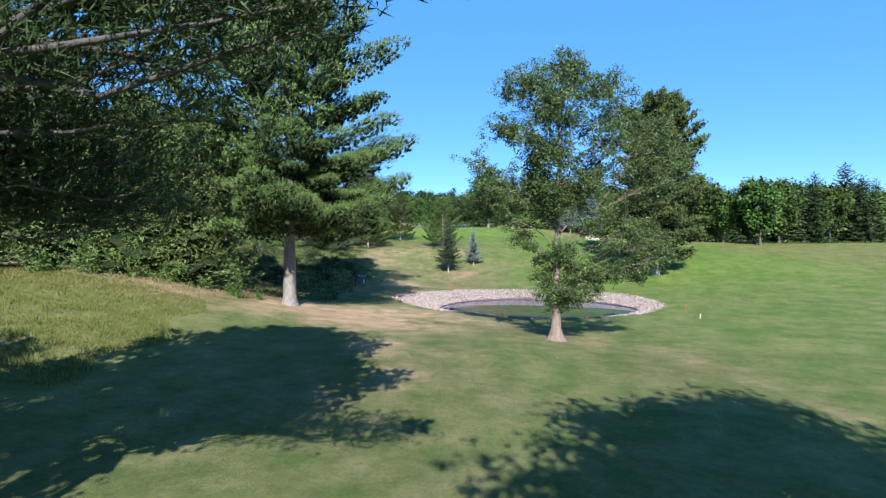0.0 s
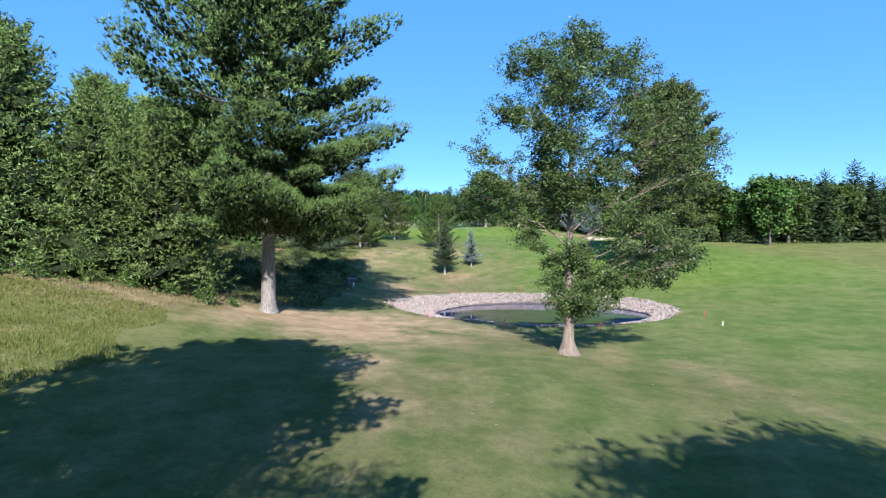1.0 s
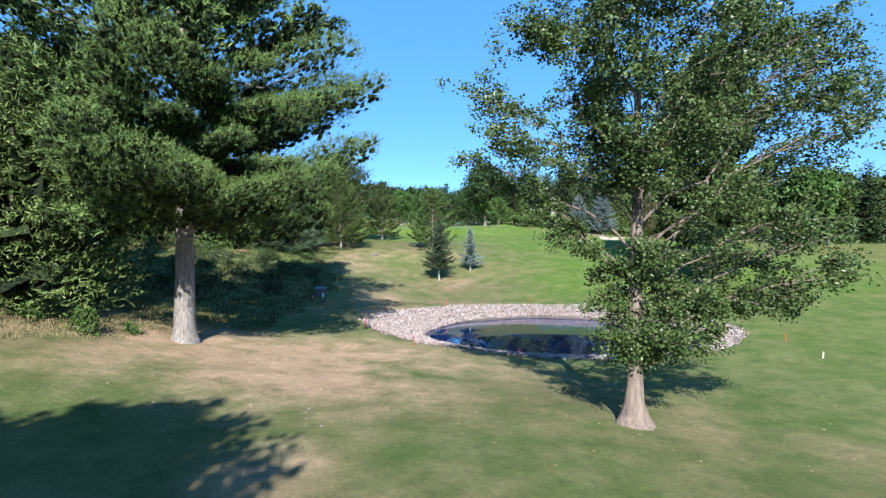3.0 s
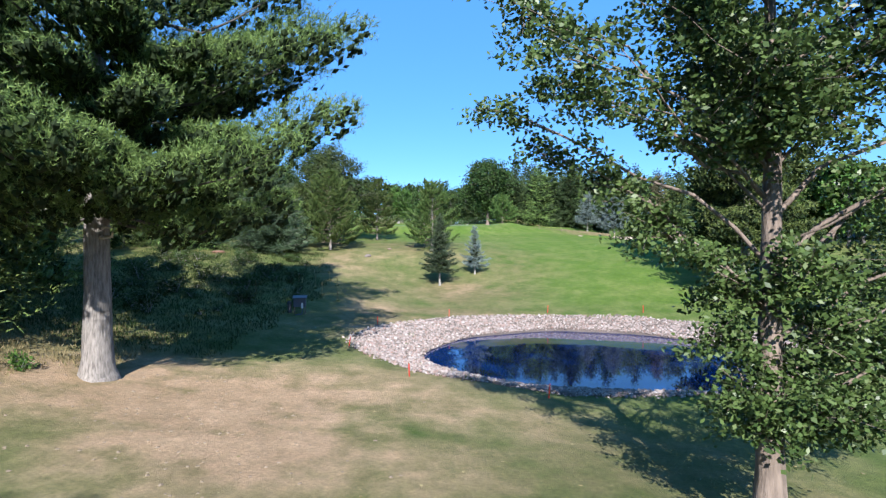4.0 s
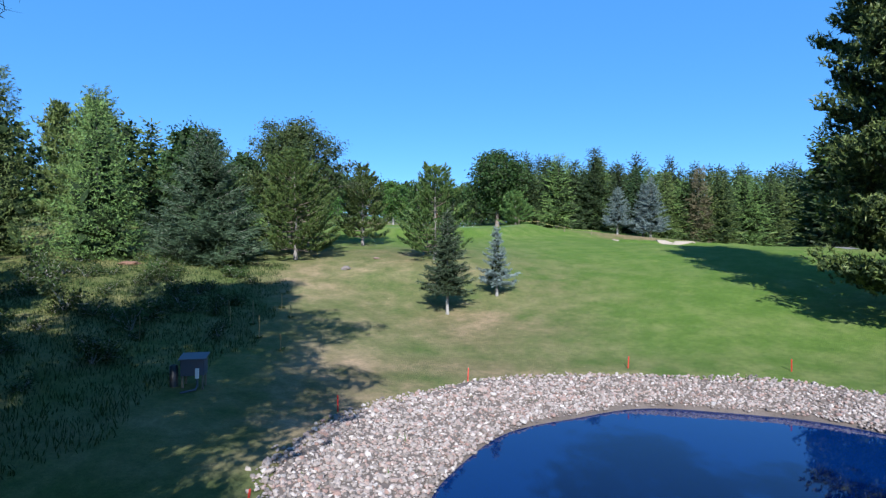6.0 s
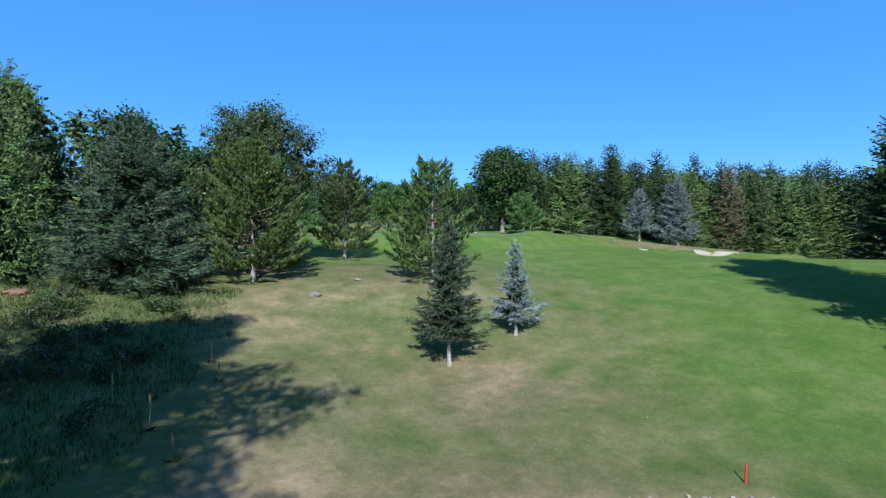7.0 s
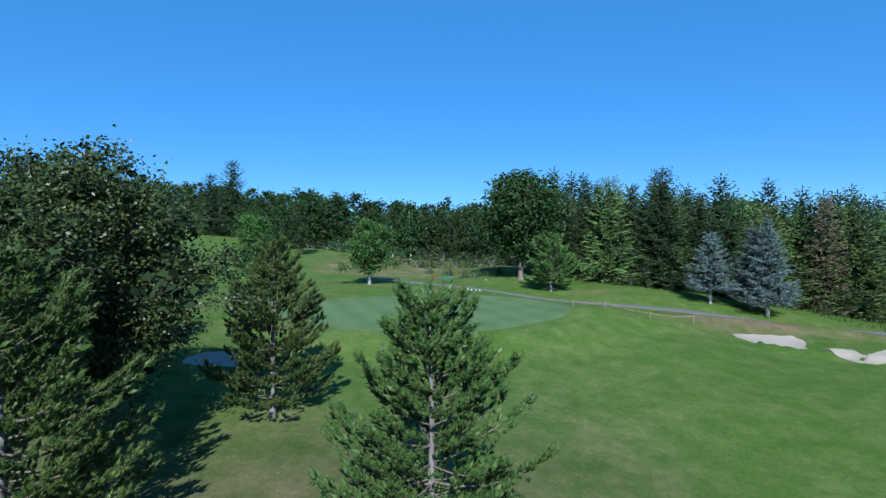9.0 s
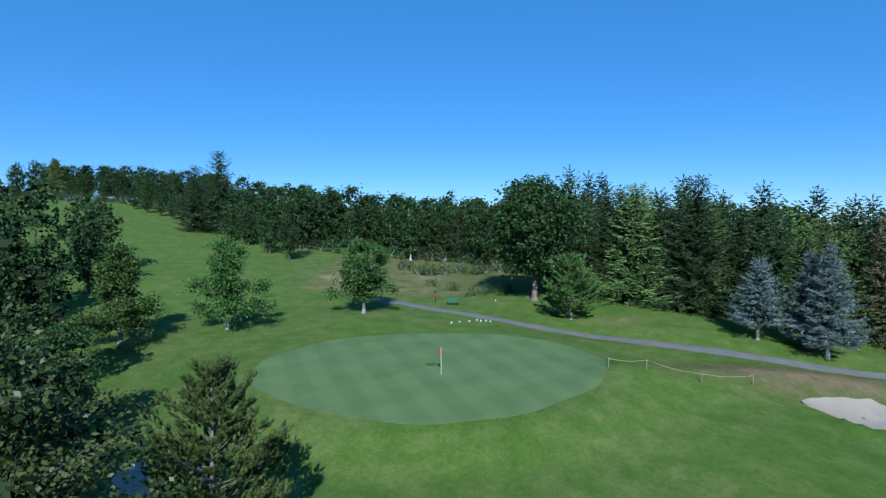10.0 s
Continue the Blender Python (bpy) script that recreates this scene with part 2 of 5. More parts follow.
class Soup:
    """Collects quads and tubes, and turns them into one mesh."""
    def __init__(self):
        self.v, self.f, self.n = [], [], 0

    def add(self, verts, faces):
        self.v.append(np.asarray(verts, float).reshape(-1, 3))
        self.f.append(np.asarray(faces, int) + self.n)
        self.n += len(self.v[-1])

    def blades(self, p, d, length, width):
        """Narrow rhombic blades from p along d."""
        n = len(p)
        if n == 0:
            return
        d = d / (np.linalg.norm(d, axis=1, keepdims=True) + 1e-9)
        side = np.cross(d, rng.normal(size=(n, 3)))
        side /= np.linalg.norm(side, axis=1, keepdims=True) + 1e-9
        length, width = np.broadcast_to(length, n)[:, None], np.broadcast_to(width, n)[:, None]
        q = np.stack([p, p + 0.5 * length * d + width * side, p + length * d, p + 0.5 * length * d - width * side], 1)
        self.add(q, np.arange(4 * n).reshape(n, 4))

    def needles(self, p, d, length, width):
        """Single tapering needles from p along d."""
        n = len(p)
        d = d / (np.linalg.norm(d, axis=1, keepdims=True) + 1e-9)
        side = np.cross(d, rng.normal(size=(n, 3)))
        side /= np.linalg.norm(side, axis=1, keepdims=True) + 1e-9
        length, width = np.broadcast_to(length, n)[:, None], np.broadcast_to(width, n)[:, None]
        self.add(np.stack([p - width * side, p + width * side, p + length * d], 1), np.arange(3 * n).reshape(n, 3))

    def tube(self, pts, radii, sides=6, wob=0.0):
        pts, radii = np.asarray(pts, float), np.broadcast_to(radii, len(pts))
        k = len(pts)
        tang = np.gradient(pts, axis=0)
        tang /= np.linalg.norm(tang, axis=1, keepdims=True) + 1e-9
        ref = np.array([1.0, 0, 0]) if abs(tang[0][0]) < 0.8 else np.array([0, 1.0, 0])
        u = np.cross(tang, ref)
        u /= np.linalg.norm(u, axis=1, keepdims=True) + 1e-9
        w = np.cross(tang, u)
        a = np.arange(sides) * 2 * math.pi / sides
        r = radii[:, None] * (1 + wob * rng.normal(size=(1, sides)) + 0.5 * wob * rng.normal(size=(k, sides)))
        ring = pts[:, None, :] + r[..., None] * (np.cos(a)[None, :, None] * u[:, None, :] + np.sin(a)[None, :, None] * w[:, None, :])
        i, j = np.meshgrid(np.arange(k - 1), np.arange(sides), indexing="ij")
        j2 = (j + 1) % sides
        f = np.stack([i * sides + j, i * sides + j2, (i + 1) * sides + j2, (i + 1) * sides + j], -1).reshape(-1, 4)
        self.add(ring, f)

    def spindles(self, c, ax, ay, az):
        """Small solid masses at c, with the half axes ax, ay, az as vectors."""
        v = OCT_V[None] * (1 + rng.normal(size=(len(c), 6, 1)) * 0.1)
        v = c[:, None] + v[..., :1] * ax[:, None] + v[..., 1:2] * ay[:, None] + v[..., 2:] * az[:, None]
        self.add(v, (OCT_F[None] + np.arange(len(c))[:, None, None] * 6).reshape(-1, 3))

    def tangle(self, c, ax, ay, az, n=14, wide=0.2, long=0.85):
        """Close-set inner foliage round each c: n broad blades within the half axes ax, ay, az."""
        size = np.repeat(np.linalg.norm(ax, axis=1), n)
        g = unit(rng.normal(size=(len(size), 3))) * rng.uniform(0.1, 0.85, (len(size), 1)) ** 0.6
        rx, ry, rz = (np.repeat(np.broadcast_to(q, c.shape), n, 0) for q in (ax, ay, az))
        d = unit(rng.normal(size=(len(size), 3)))
        d = (d[:, :1] * rx + d[:, 1:2] * ry + d[:, 2:] * rz) / size[:, None]
        p = np.repeat(c, n, 0) + g[:, :1] * rx + g[:, 1:2] * ry + g[:, 2:] * rz
        self.blades(p - d * 0.5 * long * size[:, None], d, long * size, wide * size)

    def tufts(self, c, ax, ay, az, n, radius, length):
        """n small solid tufts within the half axes round each c, pointing outwards and up."""
        g = unit(rng.normal(size=(len(c) * n, 3))) * rng.uniform(0.1, 1.0, (len(c) * n, 1)) ** 0.5
        ax, ay, az, p = (np.repeat(np.broadcast_to(q, c.shape), n, 0) for q in (ax, ay, az, c))
        d = unit(unit(ax) * 0.7 + unit(ay) * g[:, 1:2] * 0.8 + np.array([0, 0, 0.5]) + rng.normal(size=g.shape) * 0.3)
        u = unit(np.cross(d, rng.normal(size=d.shape)))
        k = rng.uniform(0.7, 1.3, (len(d), 1))
        self.spindles(p + ax * g[:, :1] + ay * g[:, 1:2] + az * g[:, 2:], u * radius * k, np.cross(d, u) * radius * k, d * 0.5 * length * k)

    def box(self, lo, hi):
        (x0, y0, z0), (x1, y1, z1) = lo, hi
        v = [(x0, y0, z0), (x1, y0, z0), (x1, y1, z0), (x0, y1, z0), (x0, y0, z1), (x1, y0, z1), (x1, y1, z1), (x0, y1, z1)]
        self.add(v, [(0, 3, 2, 1), (4, 5, 6, 7), (0, 1, 5, 4), (1, 2, 6, 5), (2, 3, 7, 6), (3, 0, 4, 7)])

    def mesh(self, name, mat, smooth=False):
        v = np.concatenate(self.v)
        sizes = np.concatenate([np.full(len(q), q.shape[1]) for q in self.f])
        f = np.concatenate([q.ravel() for q in self.f])
        me = bpy.data.meshes.new(name)
        me.vertices.add(len(v))
        me.vertices.foreach_set("co", v.astype(np.float32).ravel())
        me.loops.add(f.size)
        me.loops.foreach_set("vertex_index", f.astype(np.int32).ravel())
        me.polygons.add(len(sizes))
        me.polygons.foreach_set("loop_start", (np.cumsum(sizes) - sizes).astype(np.int32))
        me.polygons.foreach_set("use_smooth", np.full(len(sizes), smooth))
        me.update(calc_edges=True)
        me.materials.append(mat)
        return me


OCT_V = np.array([(1, 0, 0), (-1, 0, 0), (0, 1, 0), (0, -1, 0), (0, 0, 1), (0, 0, -1)], float)
OCT_F = np.array([(0, 2, 4), (2, 1, 4), (1, 3, 4), (3, 0, 4), (2, 0, 5), (1, 2, 5), (3, 1, 5), (0, 3, 5)])
bm = bmesh.new()
bmesh.ops.create_icosphere(bm, subdivisions=1, radius=1.0)
ICO_V = np.array([v.co[:] for v in bm.verts])
ICO_F = np.array([[v.index for v in f.verts] for f in bm.faces])
bm.free()


def thing(name, label, category, at, turn=0.0, group="", kind="", size=1.0):
    ob = new(name)
    ob.empty_display_size = 0.2
    ob.matrix_basis = pose(*at, 0, 0, turn)
    if size != 1.0:
        ob.scale = (size, size, size)
    return tagged(ob, label, category, group, kind)


def part(name, me, parent, label=""):
    ob = new(name, me)
    ob.parent = parent
    return tagged(ob, label)


def bevelled(name, me, parent, width, label=""):
    ob = part(name, me, parent, label)
    bm = bmesh.new()
    bm.from_mesh(me)
    bmesh.ops.bevel(bm, geom=bm.edges[:], offset=width, segments=2, affect='EDGES', profile=0.7)
    bm.to_mesh(me)
    bm.free()
    return ob


# ---- the lie of the land ----
KNOT_Y = [-60, 15, 30, 40, 50, 60, 72, 84, 95, 106, 127, 147, 165, 200, 260, 400]
PROFILE = {
    -160: [5, 6, 7, 7, 7, 7, 8, 9, 10, 11, 14, 17, 20, 24, 30, 36],
    -110: [4, 4.5, 5, 6, 6, 6, 7, 8, 9, 10, 12.5, 15.5, 18, 22.7, 29.08, 34],
    -60: [2, 3, 4.32, 5.45, 5.05, 5, 5.5, 6.36, 7.32, 8.8, 10.99, 12.99, 15, 18.16, 22.67, 30],
    -25: [0.6, 0.95, 2.15, 4.66, 2.55, 2.13, 3.07, 5.19, 6.59, 8.04, 9.86, 10.91, 13, 15.48, 17.99, 26],
    -12: [0, 0.09, 0.85, 0.17, -0.18, 1.01, 1.57, 2.82, 6.09, 6.89, 9.56, 11.52, 12.11, 13.6, 16, 23],
    0: [-0.2, -0.27, 0.21, -0.26, -0.23, -0.25, -0.12, 1.35, 6.47, 6.84, 10.49, 10.98, 10.97, 12.6, 15, 21],
    12: [-0.4, -0.62, -0.95, -0.94, -0.88, -0.62, -0.2, 2.72, 4.75, 6.33, 9.58, 9.9, 13.1, 12.8, 15, 21],
    28: [-0.5, -0.7, -0.81, -0.63, -0.29, -0.09, 0.66, 4.45, 5.58, 7.45, 7.54, 11.1, 11.09, 12.3, 14, 20],
    60: [-0.4, -0.3, 0.2, 0.7, 1.2, 1.9, 2.96, 4.38, 5.57, 6.63, 6.48, 5.71, 7.94, 11, 14, 20],
    110: [0.5, 1, 1.6, 2.2, 2.8, 3.5, 4.5, 5.6, 6.4, 6.95, 7.04, 6.89, 8, 11, 14, 20],
}
POND = (9.6, 59.3, 10.6, 9.2)        # middle and half axes of the water
RIM = (8.7, 60.3, 14.4, 11.2)         # middle and half axes of the stone ring
WATER_Z = -0.86
GREEN = (-2.3, 129.3, 13.9, 10.7)
# middle, half axes and depth of the hollows, and the outline of the sand
BUNKERS = [(29.8, 124.8, 3.4, 3.6, 0.42), (37.0, 121.8, 5.2, 2.8, 0.42), (-16.4, 114.4, 2.5, 2.0, 0.3)]
SANDS = [[(25.2, 125.9), (27.2, 127.3), (29.5, 128.0), (32.3, 127.7), (32.6, 126.2), (31.2, 124.6), (31.0, 122.2), (29.4, 120.8), (27.6, 123.6)],
         [(29.8, 121.0), (31.6, 120.9), (34.2, 122.0), (37.0, 123.8), (40.6, 125.6), (42.6, 125.9), (41.6, 123.8), (38.2, 120.6), (35.0, 118.5), (31.8, 117.6), (30.4, 118.8)],
         [(-18.9, 114.4), (-18.0, 115.9), (-16.2, 116.4), (-14.5, 115.6), (-13.9, 114.2), (-14.8, 112.8), (-16.6, 112.4), (-18.2, 113.0)]]
PATH = [(-10.5, 157.6), (-6.6, 155.2), (-0.2, 150.2), (4.3, 147.6), (8.0, 145.8), (12.6, 144.2), (16.2, 142.2), (22.0, 139.6), (26.6, 137.9), (32.6, 136.2), (38.6, 134.9), (44.5, 134.2), (49, 132.5), (50.8, 128), (50, 122), (48, 114), (46.5, 104)]
GX, GY = np.arange(-200, 161, 2.0), np.arange(-80, 421, 2.0)


def smooth_rows(a, sigma):
    r = int(3 * sigma)
    k = np.exp(-0.5 * (np.arange(-r, r + 1) / sigma) ** 2)
    k /= k.sum()
    pad = np.pad(a, ((r, r), (0, 0)), mode="reflect", reflect_type="odd")
    return sum(k[i] * pad[i:i + len(a)] for i in range(2 * r + 1))


stations = sorted(PROFILE)
lines = np.array([np.interp(GY, KNOT_Y, PROFILE[s]) for s in stations])
heights = np.stack([np.interp(GX, stations, lines[:, j]) for j in range(len(GY))], 1)
heights = smooth_rows(smooth_rows(heights, 2.0).T, 1.8).T


def base_height(x, y):
    x, y = np.asarray(x, float), np.asarray(y, float)
    fx = np.clip((x - GX[0]) / 2.0, 0, len(GX) - 1.001)
    fy = np.clip((y - GY[0]) / 2.0, 0, len(GY) - 1.001)
    i, j = fx.astype(int), fy.astype(int)
    u, v = fx - i, fy - j
    u, v = u * u * (3 - 2 * u) * 0.3 + u * 0.7, v * v * (3 - 2 * v) * 0.3 + v * 0.7
    return heights[i, j] * (1 - u) * (1 - v) + heights[i + 1, j] * u * (1 - v) + heights[i, j + 1] * (1 - u) * v + heights[i + 1, j + 1] * u * v


def oval(x, y, o):
    return np.sqrt(((x - o[0]) / o[2]) ** 2 + ((y - o[1]) / o[3]) ** 2)


def wobble(x, y, a, b):
    return 0.5 * np.sin(x * a + 1.3 * np.sin(y * b)) + 0.5 * np.sin(y * a * 1.17 + 1.1 * np.sin(x * b * 0.9) + 1.0)


def pond_fields(x, y):
    ang = np.arctan2(y - RIM[1], x - RIM[0])
    rw = oval(x, y, POND) * (1 + 0.025 * np.sin(3 * ang + 0.6) + 0.018 * np.sin(7 * ang))
    rr = oval(x, y, RIM) * (1 + 0.018 * np.sin(5 * ang + 1.0) + 0.012 * np.sin(11 * ang))
    return rw, rr


def height(x, y):
    """Height of the ground, with the pond's basin and the bunkers."""
    x, y = np.asarray(x, float), np.asarray(y, float)
    z = base_height(x, y) + 0.05 * wobble(x, y, 0.55, 0.31) + 0.12 * wobble(x, y, 0.16, 0.09)
    rw, rr = pond_fields(x, y)
    u = np.where(rr < 1, np.clip((1 - rr) / (np.maximum(rw - 1, 0) * 0.9 + (1 - rr) + 1e-6), 0, 1), 0)
    z = z * (1 - u) + WATER_Z * u
    z = np.where(rw < 1, WATER_Z - 1.3 * (1 - np.clip(rw, 0, 1) ** 2), z)
    g = np.clip((1.42 - oval(x, y, GREEN)) / 0.42, 0, 1)
    g = g * g * (3 - 2 * g)
    z = z * (1 - g) + (10.1 + 0.045 * (y - 127) + 0.05 * wobble(x, y, 0.3, 0.2)) * g
    # a low brown mound between the bunkers and the cart path, which runs in a slight hollow
    ridge = np.interp(x, [8, 13, 18, 24, 30, 38, 46], [126.5, 127.5, 128.6, 130.0, 130.6, 129.6, 127.5])
    z = z + np.interp(x, [8, 13, 24, 32, 40, 48], [0, 0.7, 0.9, 0.85, 0.7, 0]) * np.exp(-((y - ridge) / np.where(y < ridge, np.interp(x, [18, 26], [3.6, 1.9]), 2.6)) ** 2)
    z = z - np.interp(x, [6, 14, 40, 50], [0, 0.5, 0.5, 0]) * np.exp(-((y - np.interp(x, [p[0] for p in PATH[:12]], [p[1] for p in PATH[:12]])) / 3.2) ** 2)
    for bx, by, ra, rb, deep in BUNKERS:
        q = np.sqrt(((x - bx) / ra) ** 2 + ((y - by) / rb) ** 2)
        z = z - deep * np.clip(1.15 - q, 0, 1) + np.where(y - by < 0.6 * (x - bx), 0.55, 0.10) * np.exp(-((q - 1.3) / 0.22) ** 2)
    return z


def hz(x, y):
    return float(height(x, y))


def on(x, y, dz=0.0):
    return (x, y, hz(x, y) + dz)


# ---- ground ----
def spread_axis(lo, hi, step, far):
    a = list(np.arange(lo, hi, step))
    d = step
    while a[-1] < far:
        d *= 1.25
        a.append(a[-1] + d)
    d = step
    while a[0] > -far:
        d *= 1.25
        a.insert(0, a[0] - d)
    return np.array(a)


DRY = [(10.5, 38, 1.6, 2.0, 0.45), (13.6, 34.8, 1.5, 2.2, 0.55), (14.6, 31, 1.1, 2.4, 0.6), (15.4, 26.8, 1.0, 2.6, 0.6), (16, 22.5, 1.0, 2.6, 0.55), (-9, 46, 9, 6, 1.3), (-6, 41.5, 7, 4.5, 1.15), (-1, 45.5, 6, 3.5, 0.75), (-2, 49, 5, 4.5, 0.65), (-15, 41, 6, 5, 0.6), (-6, 38, 6, 5, 0.5), (-4.0, 30.5, 2.2, 3.0, 0.6), (-2.4, 24, 1.7, 2.6, 0.5), (9, 35.5, 3, 1.6, 0.55),
       (15, 30, 2.5, 1.4, 0.4), (19, 26, 4, 2, 0.35), (-5, 78, 6, 5, 0.26), (2.0, 81, 5, 5, 0.36), (-12.5, 87, 4, 6, 0.5), (-8, 92, 5, 2.5, 0.36), (1, 92, 4, 2, 0.3), (27, 130.6, 6.5, 2.6, 0.95), (36, 129.0, 6.0, 2.8, 0.7), (17, 129.6, 5.0, 2.0, 0.5), (12, 131.5, 3, 2, 0.4),
       (18.5, 148, 2.8, 2, 0.8), (-22, 40, 8, 4, 0.6), (-18, 172, 5, 3, 0.7), (-3, 182, 4, 6, 0.7), (3, 71.5, 8, 1.4, 0.4), (-4, 63, 3.5, 6, 0.75), (-6.5, 70, 3, 5, 0.6)]

BROWN = [(-6, 82, 10, 14, 0.3), (2.5, 80, 7, 6, 0.6), (-12, 88, 6, 9, 0.42), (-4, 66, 4.5, 7, 0.7), (7, 90, 6, 9, 0.35), (-3, 24, 5, 7, 0.45), (14, 29, 8, 4, 0.35), (-4, 98, 8, 7, 0.5), (2, 72, 9, 3, 0.5),
         (4, 40, 7, 5, 0.4), (29, 130.6, 10, 3.6, 0.9), (40, 128, 6, 4, 0.6)]


def build_ground():
    xs, ys = spread_axis(-46, 66, 0.75, 3500), spread_axis(-8, 172, 0.75, 3500)
    x, y = np.meshgrid(xs, ys, indexing="ij")
    s = Soup()
    ny = len(ys)
    i, j = np.meshgrid(np.arange(len(xs) - 1), np.arange(ny - 1), indexing="ij")
    f = np.stack([i * ny + j, (i + 1) * ny + j, (i + 1) * ny + j + 1, i * ny + j + 1], -1).reshape(-1, 4)
    z = height(x, y)
    z = z - 0.15 * (pond_fields(x, y)[1] < 0.94)
    s.add(np.stack([x, y, z], -1), f)
    ob = tagged(new("ground", s.mesh("ground", LAWN, True)), "mown golf course grass with dry tan patches", "lawn", kind="structure")
    x, y = x.ravel(), y.ravel()
    x, y = np.clip(x, -200, 200), np.clip(y, -200, 400)
    dry = np.zeros(len(x))
    for dx, dy, rx, ry, amp in DRY:
        dry = np.maximum(dry, amp * np.exp(-((x - dx) / rx) ** 2 - ((y - dy) / ry) ** 2))
    dry = np.maximum(dry, 0.12)
    lush = 1 / (1 + np.exp(-(x - 9 + 0.14 * (y - 88)) / 2.6)) / (1 + np.exp(-(y - 66) / 5))
    lush = np.maximum(lush, np.exp(-((x + 2) / 18) ** 2 - ((y - 118) / 12) ** 2))
    lush = np.maximum(lush, 0.55 / (1 + np.exp(-(x - 16) / 4)))
    lush = np.maximum(lush, 0.95 * (y > 132) / (1 + np.exp((np.clip(x, -200, 200) + 20) / 3)))
    lush = np.maximum(lush, 0.85 / (1 + np.exp(-(y - 103) / 4)) * (y < 162) / (1 + np.exp((np.abs(x + 18) - 44) / 3)))
    dry = dry * (1 - 0.75 * lush)
    brown = np.zeros(len(x))
    for dx, dy, rx, ry, amp in BROWN:
        brown = np.maximum(brown, amp * np.exp(-((x - dx) / rx) ** 2 - ((y - dy) / ry) ** 2))
    rough = 1 / (1 + np.exp((x + 17 - 0.05 * (y - 30)) / 1.4)) * (y < 78)
    rough = np.maximum(rough, (1 / (1 + np.exp((x + 24) / 1.5))) * (y >= 78) * (y < 125))
    rough = np.maximum(rough, 1 / (1 + np.exp(-(x - 46 - 0.35 * np.abs(y - 100)) / 2)))
    rough = np.maximum(rough, 1.0 * (y > 162) * (x > -22))
    for k, val in (("dry", dry), ("lush", lush), ("rough", rough), ("brown", brown)):
        a = ob.data.attributes.new(k, 'FLOAT', 'POINT')
        a.data.foreach_set("value", val.astype(np.float32))
    return ob


def draped(name, outline, mat, label, category, lift=0.035, rings=14, dish=0.0):
    """A patch of ground inside a closed outline, laid on the land."""
    o = np.asarray(outline, float)
    c = o.mean(0)
    n = len(o)
    t = np.linspace(1, 0.04, rings)
    p = c + (o - c)[None] * t[:, None, None]
    z = height(p[..., 0], p[..., 1]) + lift
    s = Soup()
    i, j = np.meshgrid(np.arange(rings - 1), np.arange(n), indexing="ij")
    j2 = (j + 1) % n
    f = np.stack([i * n + j, i * n + j2, (i + 1) * n + j2, (i + 1) * n + j], -1).reshape(-1, 4)
    s.add(np.concatenate([p, z[..., None]], -1), f)
    edge = np.concatenate([np.concatenate([o, (height(o[:, 0], o[:, 1]) - 0.06)[:, None]], 1), np.concatenate([o, z[0][:, None]], 1)])
    k = np.arange(n)
    s.add(edge, np.stack([k, (k + 1) % n, (k + 1) % n + n, k + n], -1))
    return tagged(new(name, s.mesh(name, mat, True)), label, category, kind="structure")


def ribbon(name, pts, wide, mat, label, category, lift=0.03):
    pts = np.asarray(pts, float)
    t = np.linspace(0, len(pts) - 1, 90)
    c = np.stack([np.interp(t, np.arange(len(pts)), pts[:, k]) for k in (0, 1)], 1)
    c = smooth_rows(c, 3.0)
    d = np.gradient(c, axis=0)
    nrm = np.stack([-d[:, 1], d[:, 0]], 1) / np.linalg.norm(d, axis=1, keepdims=True)
    across = np.linspace(-0.5, 0.5, 7)
    w = wide * (1 + 0.06 * np.sin(np.arange(90) * 0.9))
    p = c[:, None] + nrm[:, None] * (across[None, :, None] * w[:, None, None])
    z = height(p[..., 0], p[..., 1]) + lift + 0.03 * (1 - (2 * across[None]) ** 2)
    z[:, 0] -= lift + 0.03
    z[:, -1] -= lift + 0.03
    i, j = np.meshgrid(np.arange(89), np.arange(6), indexing="ij")
    s = Soup()
    s.add(np.concatenate([p, z[..., None]], -1), np.stack([i * 7 + j, (i + 1) * 7 + j, (i + 1) * 7 + j + 1, i * 7 + j + 1], -1).reshape(-1, 4))
    return tagged(new(name, s.mesh(name, mat, True)), label, category, kind="structure")


ground = build_ground()
ang = np.linspace(0, 2 * math.pi, 96, endpoint=False)
def round_green(more):
    return np.stack([GREEN[0] + (GREEN[2] + more + 0.5 * np.sin(2 * ang + 0.4) + 0.16 * np.sin(9 * ang)) * np.cos(ang), GREEN[1] + (GREEN[3] + more + 0.4 * np.sin(3 * ang) + 0.14 * np.sin(11 * ang + 1)) * np.sin(ang)], 1)


green = draped("putting_green", round_green(0.0), TURF, "closely mown pale green putting green with mowing bands", "green", 0.02, 26)
for sand in SANDS:
    turns = np.linspace(0, len(sand), 96, endpoint=False)
    edge = np.stack([np.interp(turns, np.arange(len(sand) + 1), [p[k] for p in sand + sand[:1]]) for k in (0, 1)], 1)
    for q in range(8):
        edge = 0.5 * edge + 0.25 * (np.roll(edge, 1, 0) + np.roll(edge, -1, 0))
    edge = edge + 0.06 * np.sin(turns * 9)[:, None]
    draped("bunker", edge, SAND, "pale raked sand bunker with a grass lip", "bunker", 0.09, 16)
ribbon("cart_path", PATH, 2.2, ASPHALT,
       "narrow worn grey asphalt cart path", "path")
bm = bmesh.new()
vs = [bm.verts.new((POND[0] + 1.07 * POND[2] * math.cos(a), POND[1] + 1.07 * POND[3] * math.sin(a), WATER_Z)) for a in ang]
bm.faces.new(vs)
me = bpy.data.meshes.new("pond_water")
